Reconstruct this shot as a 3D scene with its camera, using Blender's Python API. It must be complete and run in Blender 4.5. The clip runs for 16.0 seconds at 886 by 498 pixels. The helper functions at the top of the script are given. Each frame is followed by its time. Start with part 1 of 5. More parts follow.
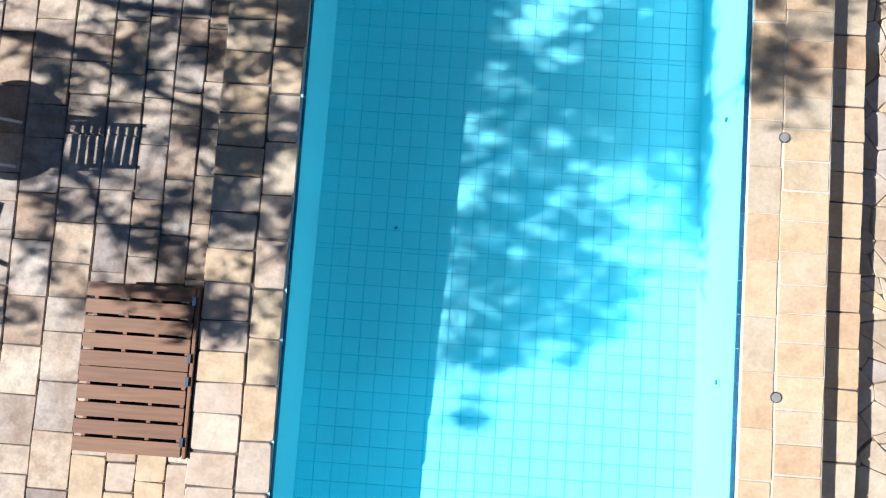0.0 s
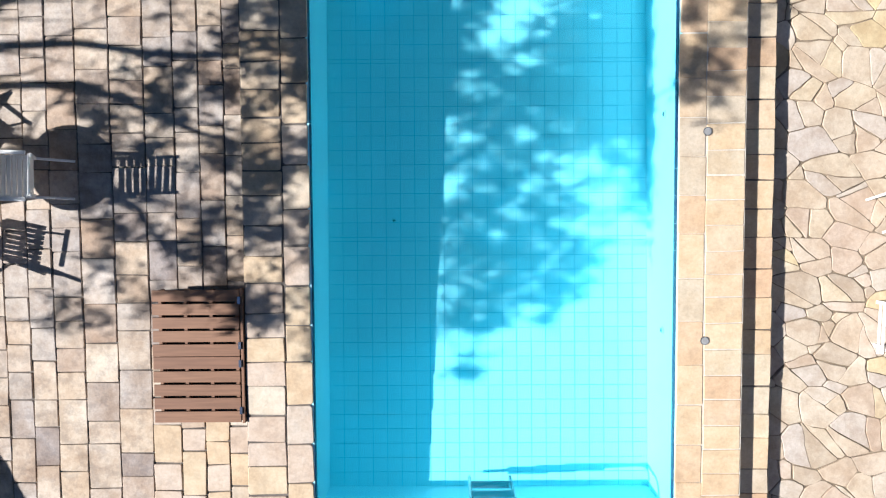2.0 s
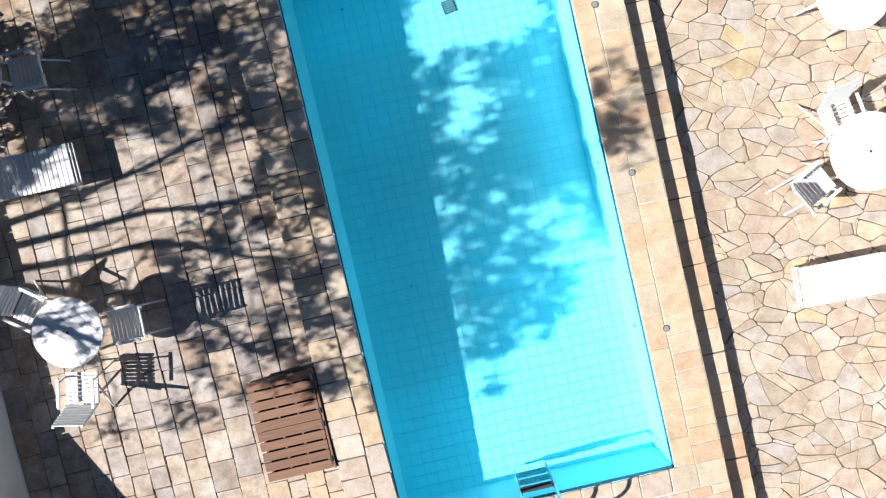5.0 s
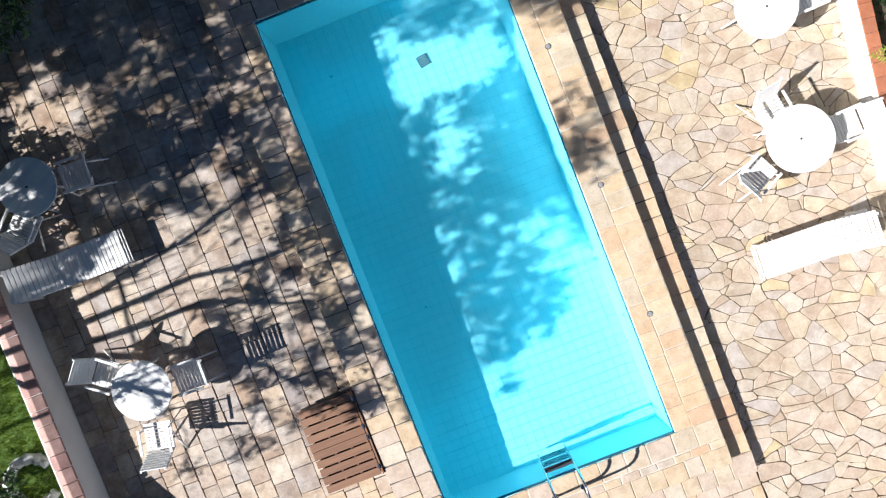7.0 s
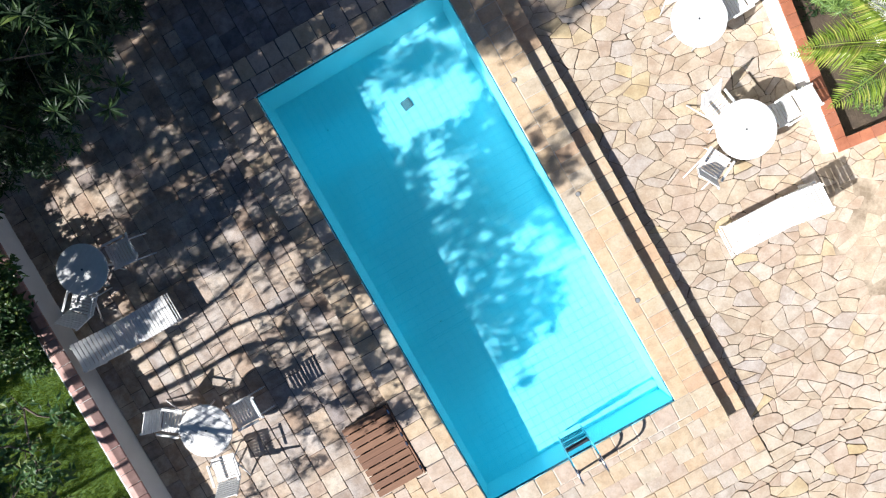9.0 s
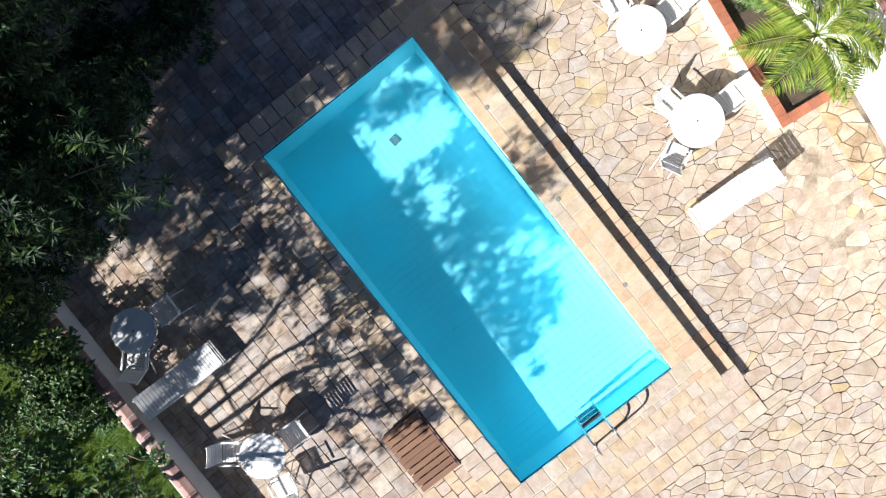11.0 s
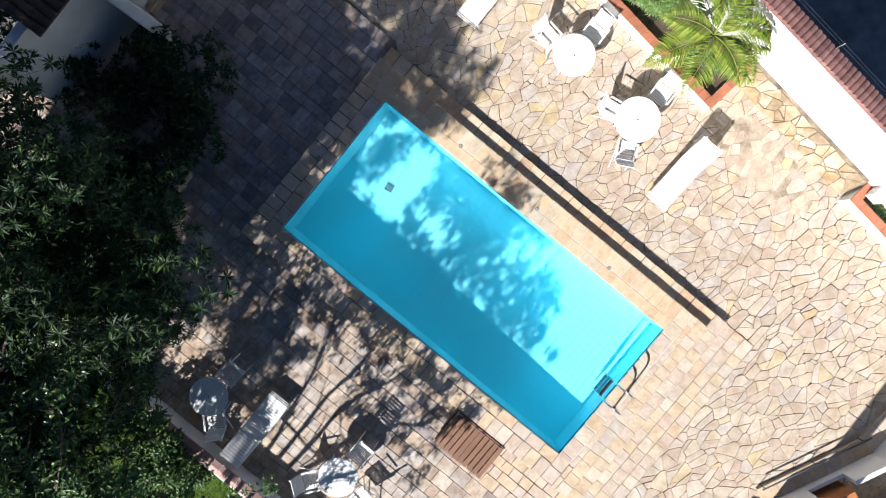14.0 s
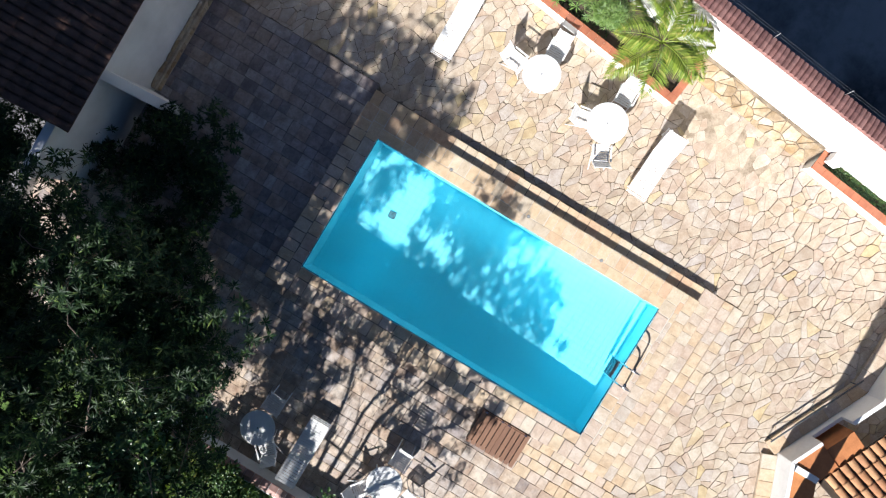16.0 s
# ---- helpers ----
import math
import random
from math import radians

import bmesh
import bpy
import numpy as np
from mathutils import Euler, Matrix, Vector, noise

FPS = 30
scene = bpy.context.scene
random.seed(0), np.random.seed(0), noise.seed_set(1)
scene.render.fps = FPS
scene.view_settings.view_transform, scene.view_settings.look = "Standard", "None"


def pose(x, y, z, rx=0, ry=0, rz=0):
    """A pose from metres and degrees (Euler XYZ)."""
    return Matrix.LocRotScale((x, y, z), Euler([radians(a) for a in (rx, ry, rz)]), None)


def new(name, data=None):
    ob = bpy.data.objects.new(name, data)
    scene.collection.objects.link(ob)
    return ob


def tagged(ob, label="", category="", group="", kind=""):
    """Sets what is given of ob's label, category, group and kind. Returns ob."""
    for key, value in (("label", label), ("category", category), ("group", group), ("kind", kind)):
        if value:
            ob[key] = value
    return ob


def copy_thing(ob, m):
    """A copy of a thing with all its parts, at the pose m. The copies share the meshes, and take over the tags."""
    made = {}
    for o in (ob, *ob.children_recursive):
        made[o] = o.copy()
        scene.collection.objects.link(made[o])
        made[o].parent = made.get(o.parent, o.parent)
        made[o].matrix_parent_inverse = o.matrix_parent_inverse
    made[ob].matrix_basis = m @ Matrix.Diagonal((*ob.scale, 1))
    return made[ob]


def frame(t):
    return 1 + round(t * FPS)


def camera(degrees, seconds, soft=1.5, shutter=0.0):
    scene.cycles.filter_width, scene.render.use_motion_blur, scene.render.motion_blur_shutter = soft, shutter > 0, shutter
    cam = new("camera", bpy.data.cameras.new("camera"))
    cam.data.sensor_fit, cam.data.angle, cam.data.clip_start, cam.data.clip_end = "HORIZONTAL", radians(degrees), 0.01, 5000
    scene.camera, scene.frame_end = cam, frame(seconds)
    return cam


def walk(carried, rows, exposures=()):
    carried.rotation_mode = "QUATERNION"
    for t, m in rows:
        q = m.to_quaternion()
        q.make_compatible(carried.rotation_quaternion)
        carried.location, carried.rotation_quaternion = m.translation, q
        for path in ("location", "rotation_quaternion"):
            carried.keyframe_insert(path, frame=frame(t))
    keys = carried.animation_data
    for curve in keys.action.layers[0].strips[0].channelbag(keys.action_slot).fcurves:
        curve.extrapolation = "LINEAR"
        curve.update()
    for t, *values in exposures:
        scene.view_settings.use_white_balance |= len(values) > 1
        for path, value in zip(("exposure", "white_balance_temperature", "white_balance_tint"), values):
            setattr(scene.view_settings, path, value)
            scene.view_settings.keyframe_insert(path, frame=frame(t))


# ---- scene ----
cam = camera(73.0, 16.0, soft=1.2)
# seconds, eye x y z, turns about x y z in degrees
ROWS = [
    (0, 1.4382, 2.7670, 5.2776, 3.637, 0.656, 3.909),
    (0.25, 1.4311, 2.8725, 5.4097, 2.462, 0.511, 3.890),
    (0.5, 1.4298, 2.9656, 5.5501, 1.403, 0.422, 3.863),
    (0.75, 1.4380, 3.0389, 5.7043, 0.523, 0.425, 3.781),
    (1, 1.4517, 3.1038, 5.8676, -0.340, 0.455, 3.447),
    (1.25, 1.4648, 3.1719, 6.0337, -1.310, 0.439, 2.703),
    (1.5, 1.4712, 3.2357, 6.1996, -2.145, 0.367, 1.715),
    (1.75, 1.4680, 3.2885, 6.3637, -2.591, 0.255, 0.686),
    (2, 1.4644, 3.3466, 6.5273, -2.728, 0.162, -0.355),
    (2.5, 1.4828, 3.5108, 6.8598, -2.621, 0.186, -2.486),
    (3, 1.5127, 3.6583, 7.2025, -2.486, 0.321, -4.571),
    (3.5, 1.5202, 3.7897, 7.5362, -2.375, 0.307, -6.681),
    (4, 1.5090, 3.9169, 7.8576, -2.263, 0.145, -8.838),
    (4.75, 1.5204, 4.0874, 8.3457, -2.123, 0.032, -12.027),
    (5.5, 1.5657, 4.2406, 8.8442, -2.022, 0.085, -15.158),
    (6.25, 1.6292, 4.3885, 9.3499, -1.961, 0.216, -18.260),
    (7, 1.6987, 4.5406, 9.8587, -1.940, 0.350, -21.359),
    (8, 1.8077, 4.7456, 10.5273, -1.994, 0.512, -25.502),
    (9, 1.9431, 4.9418, 11.1745, -2.142, 0.646, -29.671),
    (10, 2.0792, 5.1139, 11.8276, -2.267, 0.701, -33.878),
    (10.75, 2.1657, 5.2203, 12.3399, -2.273, 0.669, -37.061),
    (11.5, 2.2456, 5.3145, 12.8682, -2.218, 0.605, -40.247),
    (12.25, 2.3309, 5.4070, 13.4044, -2.135, 0.558, -43.412),
    (13, 2.4318, 5.5054, 13.9414, -2.055, 0.564, -46.539),
    (14, 2.5936, 5.6360, 14.6545, -1.981, 0.644, -50.665),
    (15, 2.7839, 5.7531, 15.3626, -1.961, 0.773, -54.774),
    (16, 2.9897, 5.8610, 16.0676, -1.974, 0.927, -58.878),
]
walk(cam, [(t, pose(x, y, z, rx, ry, rz)) for t, x, y, z, rx, ry, rz in ROWS], exposures=[(0.0, 1.08, 5980, 12), (16.0, 1.08, 5980, 12)])

# ---- light ----
SUN_ELEV, SUN_SOUTH = radians(35.0), radians(3.0)
TO_SUN = Vector((-math.cos(SUN_ELEV) * math.cos(SUN_SOUTH), -math.cos(SUN_ELEV) * math.sin(SUN_SOUTH), math.sin(SUN_ELEV)))
sun = new("sun", bpy.data.lights.new("sun", "SUN"))
sun.data.energy, sun.data.angle, sun.data.color = 5.0, radians(0.53), (1.0, 0.955, 0.89)
sun.matrix_world = Matrix.Translation((-20, 0, 20)) @ TO_SUN.to_track_quat("Z", "Y").to_matrix().to_4x4()
world = bpy.data.worlds.new("sky")
scene.world = world
world.use_nodes = True
wn = world.node_tree.nodes
sky = wn.new("ShaderNodeTexSky")
sky.sky_type, sky.sun_disc = "NISHITA", False
sky.air_density, sky.ozone_density = 1.2, 3.0
sky.sun_elevation, sky.sun_rotation = SUN_ELEV, radians(267.0)
wn["Background"].inputs["Strength"].default_value = 0.0215
deep = wn.new("ShaderNodeMix")
deep.data_type, deep.blend_type = "RGBA", "MULTIPLY"
deep.inputs[0].default_value, deep.inputs[7].default_value = 1.0, (0.78, 0.97, 1.22, 1)
world.node_tree.links.new(sky.outputs[0], deep.inputs[6])
world.node_tree.links.new(deep.outputs[2], wn["Background"].inputs["Color"])

# ---- materials ----
def material(name):
    m = bpy.data.materials.new(name)
    m.use_nodes = True
    nt = m.node_tree
    return m, nt, nt.nodes["Principled BSDF"]


def ramp(nt, fac, stops):
    r = nt.nodes.new("ShaderNodeValToRGB")
    e = r.color_ramp.elements
    while len(e) < len(stops):
        e.new(0.5)
    for s, (p, c) in zip(e, stops):
        s.position, s.color = p, (*c, 1)
    nt.links.new(fac, r.inputs[0])
    return r.outputs[0]


def world_noise(nt, scale, detail=4.0, rough=0.6):
    g = nt.nodes.new("ShaderNodeNewGeometry")
    n = nt.nodes.new("ShaderNodeTexNoise")
    n.inputs["Scale"].default_value, n.inputs["Detail"].default_value, n.inputs["Roughness"].default_value = scale, detail, rough
    nt.links.new(g.outputs["Position"], n.inputs["Vector"])
    return n.outputs["Fac"]


def mix(nt, fac, a, b, kind="MIX"):
    x = nt.nodes.new("ShaderNodeMix")
    x.data_type, x.blend_type = "RGBA", kind
    for value, slot in ((fac, x.inputs[0]), (a, x.inputs[6]), (b, x.inputs[7])):
        if isinstance(value, (int, float)):
            slot.default_value = value
        elif isinstance(value, tuple):
            slot.default_value = (*value, 1)
        else:
            nt.links.new(value, slot)
    return x.outputs[2]


def maths(nt, op, a, b):
    x = nt.nodes.new("ShaderNodeMath")
    x.operation = op
    for value, slot in ((a, x.inputs[0]), (b, x.inputs[1])):
        if isinstance(value, (int, float)):
            slot.default_value = value
        else:
            nt.links.new(value, slot)
    return x.outputs[0]


def bump(nt, bsdf, height, strength, distance):
    b = nt.nodes.new("ShaderNodeBump")
    b.inputs["Strength"].default_value, b.inputs["Distance"].default_value = strength, distance
    nt.links.new(height, b.inputs["Height"])
    nt.links.new(b.outputs[0], bsdf.inputs["Normal"])


def piece_random(nt):
    """A number of its own for each piece, be it an object or an island of a joined mesh."""
    o = nt.nodes.new("ShaderNodeObjectInfo")
    g = nt.nodes.new("ShaderNodeNewGeometry")
    return maths(nt, "FRACT", maths(nt, "ADD", o.outputs["Random"], g.outputs["Random Per Island"]), 0.0)


def stone(name, stops, stain, grain=9.0, bump_d=0.006, rough=0.85, worn=0.0):
    m, nt, b = material(name)
    base = ramp(nt, piece_random(nt), stops)
    blotch = world_noise(nt, 3.2, 5.0, 0.65)
    fine = world_noise(nt, grain * 4, 5.0, 0.7)
    c = mix(nt, ramp(nt, blotch, [(0.36, (0, 0, 0)), (0.62, (0.9, 0.9, 0.9))]), base, mix(nt, 1.0, base, stain, "MULTIPLY"))
    c = mix(nt, ramp(nt, fine, [(0.3, (0.5, 0.5, 0.5)), (0.7, (0, 0, 0))]), c, mix(nt, 1.0, c, (0.62, 0.6, 0.58), "MULTIPLY"))
    if worn:
        grey = world_noise(nt, 7.5, 6.0, 0.72)
        c = mix(nt, ramp(nt, grey, [(0.47, (0, 0, 0)), (0.60, (worn, worn, worn))]), c, mix(nt, 1.0, c, (0.62, 0.63, 0.67), "MULTIPLY"))
        soil = world_noise(nt, 1.3, 7.0, 0.7)
        c = mix(nt, ramp(nt, soil, [(0.50, (0, 0, 0)), (0.66, (worn, worn, worn))]), c, mix(nt, 1.0, c, (0.66, 0.56, 0.48), "MULTIPLY"))
    nt.links.new(c, b.inputs["Base Color"])
    b.inputs["Roughness"].default_value = rough
    both = maths(nt, "ADD", maths(nt, "MULTIPLY", world_noise(nt, grain, 6.0, 0.6), 1.0), maths(nt, "MULTIPLY", fine, 0.35))
    bump(nt, b, both, 0.7, bump_d)
    return m


def plain(name, a, b_col, scale=6.0, rough=0.6, bump_d=0.002, metal=0.0, coat=0.0):
    m, nt, b = material(name)
    n = world_noise(nt, scale, 5.0, 0.65)
    n2 = world_noise(nt, scale * 8, 4.0, 0.6)
    c = mix(nt, ramp(nt, n, [(0.35, (0, 0, 0)), (0.65, (1, 1, 1))]), a, b_col)
    c = mix(nt, ramp(nt, n2, [(0.35, (0.35, 0.35, 0.35)), (0.6, (0, 0, 0))]), c, mix(nt, 1.0, c, (0.8, 0.79, 0.77), "MULTIPLY"))
    nt.links.new(c, b.inputs["Base Color"])
    b.inputs["Roughness"].default_value, b.inputs["Metallic"].default_value = rough, metal
    bump(nt, b, n2, 0.5, bump_d)
    return m


DECK = stone("deck_sandstone", [(0.0, (0.57, 0.47, 0.37)), (0.14, (0.66, 0.57, 0.45)), (0.28, (0.44, 0.40, 0.37)), (0.42, (0.66, 0.56, 0.43)), (0.55, (0.50, 0.38, 0.28)), (0.68, (0.63, 0.56, 0.48)), (0.8, (0.37, 0.32, 0.29)), (0.9, (0.64, 0.52, 0.38)), (1.0, (0.56, 0.50, 0.44))], (0.70, 0.63, 0.57), worn=0.6)
# Sandstone darkened for the north deck: its shade is put into the colour.
NORTHDECK_SHADE = stone("shade_darkened_sandstone", [(0.0, (0.40, 0.34, 0.30)), (0.15, (0.50, 0.45, 0.40)), (0.3, (0.28, 0.27, 0.28)), (0.45, (0.50, 0.40, 0.31)), (0.6, (0.34, 0.33, 0.34)), (0.75, (0.46, 0.37, 0.31)), (0.9, (0.25, 0.22, 0.22)), (1.0, (0.52, 0.49, 0.46))], (0.66, 0.62, 0.60), worn=0.6)
COPING = stone("coping_sandstone", [(0.0, (0.62, 0.47, 0.30)), (0.25, (0.67, 0.53, 0.35)), (0.45, (0.61, 0.43, 0.28)), (0.65, (0.66, 0.56, 0.40)), (0.85, (0.60, 0.51, 0.37)), (1.0, (0.54, 0.47, 0.38))], (0.86, 0.80, 0.73), 7.0, 0.004, worn=0.25)
CREAM = stone("cream_sandstone", [(0.0, (0.64, 0.53, 0.37)), (0.25, (0.60, 0.46, 0.30)), (0.45, (0.64, 0.57, 0.45)), (0.65, (0.57, 0.46, 0.36)), (0.85, (0.61, 0.51, 0.41)), (1.0, (0.54, 0.48, 0.40))], (0.82, 0.76, 0.70), 7.0, 0.004, worn=0.3)
PAVING = stone("crazy_paving", [(0.0, (0.47, 0.39, 0.30)), (0.14, (0.60, 0.51, 0.38)), (0.28, (0.53, 0.42, 0.32)), (0.42, (0.62, 0.54, 0.42)), (0.55, (0.53, 0.47, 0.41)), (0.68, (0.60, 0.50, 0.36)), (0.8, (0.57, 0.46, 0.36)), (0.9, (0.63, 0.56, 0.46)), (1.0, (0.60, 0.48, 0.27))], (0.76, 0.70, 0.64), 6.0, 0.010, worn=0.22)
BROWNBED = plain("brown_joint", (0.09, 0.068, 0.045), (0.30, 0.235, 0.16), 1.6, 0.95, 0.006)
SANDY = plain("sandy_mortar", (0.24, 0.185, 0.125), (0.50, 0.41, 0.30), 2.2, 0.95, 0.006)
MORTAR = plain("dark_mortar", (0.07, 0.06, 0.052), (0.19, 0.165, 0.14), 3.0, 0.95, 0.006)
GROUT = plain("pale_grout", (0.48, 0.43, 0.355), (0.60, 0.55, 0.46), 8.0, 0.9, 0.003)
WHITE = plain("white_paint", (0.80, 0.79, 0.76), (0.74, 0.73, 0.70), 2.5, 0.55, 0.002)
WALLWHITE = plain("white_render", (0.80, 0.79, 0.75), (0.72, 0.71, 0.68), 1.2, 0.9, 0.006)
WALLOLD = plain("weathered_white_render", (0.70, 0.70, 0.68), (0.56, 0.56, 0.54), 1.0, 0.9, 0.006)
TERRA = stone("terracotta", [(0.0, (0.42, 0.15, 0.075)), (0.5, (0.48, 0.18, 0.09)), (1.0, (0.36, 0.14, 0.08))], (0.75, 0.7, 0.68), 12.0, 0.003, 0.8)
PALECAP = stone("pale_clay_cap", [(0.0, (0.48, 0.29, 0.24)), (0.5, (0.54, 0.35, 0.30)), (1.0, (0.40, 0.23, 0.20))], (0.66, 0.62, 0.6), 10.0, 0.004, 0.85)
CAPTILE = stone("wall_cap_tile", [(0.0, (0.33, 0.16, 0.135)), (0.5, (0.38, 0.205, 0.175)), (1.0, (0.27, 0.13, 0.115))], (0.6, 0.56, 0.55), 10.0, 0.004, 0.85)
ROOFTILE = stone("roof_tile", [(0.0, (0.50, 0.25, 0.11)), (0.5, (0.58, 0.33, 0.16)), (1.0, (0.43, 0.20, 0.09))], (0.65, 0.6, 0.56), 10.0, 0.004, 0.8)
ORANGE = stone("orange_clay", [(0.0, (0.50, 0.19, 0.06)), (0.5, (0.56, 0.23, 0.075)), (1.0, (0.44, 0.16, 0.055))], (0.75, 0.7, 0.66), 12.0, 0.003, 0.8)
OLDTILE = stone("old_roof_tile", [(0.0, (0.14, 0.075, 0.055)), (0.5, (0.19, 0.10, 0.07)), (1.0, (0.10, 0.06, 0.05))], (0.5, 0.5, 0.5), 10.0, 0.004, 0.9)
STONEWALL = stone("yellow_fieldstone", [(0.0, (0.40, 0.29, 0.16)), (0.3, (0.52, 0.44, 0.31)), (0.55, (0.34, 0.27, 0.18)), (0.8, (0.50, 0.38, 0.22)), (1.0, (0.55, 0.49, 0.39))], (0.68, 0.58, 0.44), 7.0, 0.012, worn=0.5)
ASPHALT = plain("asphalt", (0.05, 0.05, 0.054), (0.25, 0.245, 0.24), 0.45, 0.95, 0.01)
EARTH = plain("earth", (0.05, 0.036, 0.024), (0.09, 0.065, 0.042), 3.0, 0.95, 0.02)
TURF = plain("turf", (0.06, 0.12, 0.016), (0.09, 0.15, 0.025), 3.0, 0.95, 0.02)
STEEL = plain("steel", (0.62, 0.63, 0.64), (0.55, 0.56, 0.57), 20.0, 0.22, 0.0003, 1.0)
DARK = plain("dark_plastic", (0.03, 0.035, 0.04), (0.05, 0.055, 0.06), 20.0, 0.6)
NAVY = stone("navy_tile", [(0.0, (0.005, 0.012, 0.045)), (1.0, (0.009, 0.02, 0.075))], (0.8, 0.8, 0.85), 20.0, 0.001, 0.25)
CAPGREY = plain("grey_plastic", (0.30, 0.30, 0.29), (0.24, 0.24, 0.235), 20.0, 0.5)
BARK = plain("bark", (0.11, 0.085, 0.06), (0.17, 0.13, 0.10), 9.0, 0.95, 0.015)


def wood_material(name, stops):
    m, nt, b = material(name)
    tc = nt.nodes.new("ShaderNodeNewGeometry")
    mp = nt.nodes.new("ShaderNodeMapping")
    mp.inputs["Scale"].default_value = (2.5, 38.0, 38.0)
    n = nt.nodes.new("ShaderNodeTexNoise")
    n.inputs["Scale"].default_value, n.inputs["Detail"].default_value = 1.0, 5.0
    nt.links.new(tc.outputs["Position"], mp.inputs[0])
    nt.links.new(mp.outputs[0], n.inputs["Vector"])
    base = ramp(nt, piece_random(nt), stops)
    c = mix(nt, ramp(nt, n.outputs["Fac"], [(0.35, (0.6, 0.6, 0.6)), (0.65, (0, 0, 0))]), base, mix(nt, 1.0, base, (0.6, 0.56, 0.53), "MULTIPLY"))
    nt.links.new(c, b.inputs["Base Color"])
    b.inputs["Roughness"].default_value = 0.7
    bump(nt, b, n.outputs["Fac"], 0.5, 0.003)
    return m


HATCHWOOD = wood_material("reddish_hardwood", [(0.0, (0.205, 0.10, 0.052)), (0.5, (0.25, 0.13, 0.07)), (1.0, (0.18, 0.085, 0.046))])


def pool_tile():
    m, nt, b = material("turquoise_pool_tile")
    base = ramp(nt, piece_random(nt), [(0.0, (0.42, 0.81, 0.88)), (0.5, (0.45, 0.84, 0.91)), (1.0, (0.43, 0.82, 0.89))])
    n = world_noise(nt, 2.0, 4.0, 0.6)
    nt.links.new(mix(nt, ramp(nt, n, [(0.35, (0, 0, 0)), (0.7, (0.35, 0.35, 0.35))]), base, mix(nt, 1.0, base, (0.85, 0.95, 0.95), "MULTIPLY")), b.inputs["Base Color"])
    b.inputs["Roughness"].default_value = 0.4
    return m


POOLTILE = pool_tile()
POOLGROUT = plain("pool_grout", (0.13, 0.60, 0.74), (0.16, 0.66, 0.80), 6.0, 0.8, 0.001)


def water_material():
    """Still, slightly milky water: it lets tinted light through, scatters a little and mirrors the sky."""
    m, nt, b = material("pool_water")
    clear = nt.nodes.new("ShaderNodeBsdfTransparent")
    clear.inputs["Color"].default_value = (0.56, 0.93, 1.0, 1)
    milk = nt.nodes.new("ShaderNodeBsdfDiffuse")
    milk.inputs["Color"].default_value = (0.0, 0.50, 0.95, 1)
    body = nt.nodes.new("ShaderNodeMixShader")
    body.inputs[0].default_value = 0.05
    soft = nt.nodes.new("ShaderNodeBsdfTranslucent")
    soft.inputs["Color"].default_value = (0.12, 0.82, 1.0, 1)
    through_water = nt.nodes.new("ShaderNodeMixShader")
    through_water.inputs[0].default_value = 0.17
    nt.links.new(clear.outputs[0], through_water.inputs[1])
    nt.links.new(soft.outputs[0], through_water.inputs[2])
    nt.links.new(through_water.outputs[0], body.inputs[1])
    nt.links.new(milk.outputs[0], body.inputs[2])
    gloss = nt.nodes.new("ShaderNodeBsdfGlossy")
    gloss.inputs["Roughness"].default_value = 0.03
    h = maths(nt, "ADD", world_noise(nt, 2.4, 2.0, 0.5), maths(nt, "MULTIPLY", world_noise(nt, 6.5, 2.0, 0.5), 0.3))
    wave = nt.nodes.new("ShaderNodeBump")
    wave.inputs["Strength"].default_value, wave.inputs["Distance"].default_value = 0.35, 0.02
    nt.links.new(h, wave.inputs["Height"])
    nt.links.new(wave.outputs[0], gloss.inputs["Normal"])
    fr = nt.nodes.new("ShaderNodeFresnel")
    fr.inputs["IOR"].default_value = 1.33
    mx = nt.nodes.new("ShaderNodeMixShader")
    nt.links.new(fr.outputs[0], mx.inputs[0])
    nt.links.new(body.outputs[0], mx.inputs[1])
    nt.links.new(gloss.outputs[0], mx.inputs[2])
    nt.links.new(mx.outputs[0], nt.nodes["Material Output"].inputs["Surface"])
    nt.nodes.remove(b)
    return m


WATER = water_material()


def leaf_material(name, stops, gloss=0.45, shine=0.5):
    m, nt, b = material(name)
    g = nt.nodes.new("ShaderNodeNewGeometry")
    c = ramp(nt, g.outputs["Random Per Island"], stops)
    n = world_noise(nt, 1.1, 3.0, 0.6)
    c = mix(nt, ramp(nt, n, [(0.4, (0, 0, 0)), (0.7, (0.5, 0.5, 0.5))]), c, mix(nt, 1.0, c, (1.25, 1.1, 0.7), "MULTIPLY"))
    nt.links.new(c, b.inputs["Base Color"])
    b.inputs["Roughness"].default_value, b.inputs["Specular IOR Level"].default_value = gloss, shine
    t = nt.nodes.new("ShaderNodeBsdfTranslucent")
    nt.links.new(c, t.inputs["Color"])
    mx = nt.nodes.new("ShaderNodeMixShader")
    mx.inputs[0].default_value = 0.2
    nt.links.new(b.outputs[0], mx.inputs[1])
    nt.links.new(t.outputs[0], mx.inputs[2])
    nt.links.new(mx.outputs[0], nt.nodes["Material Output"].inputs["Surface"])
    return m


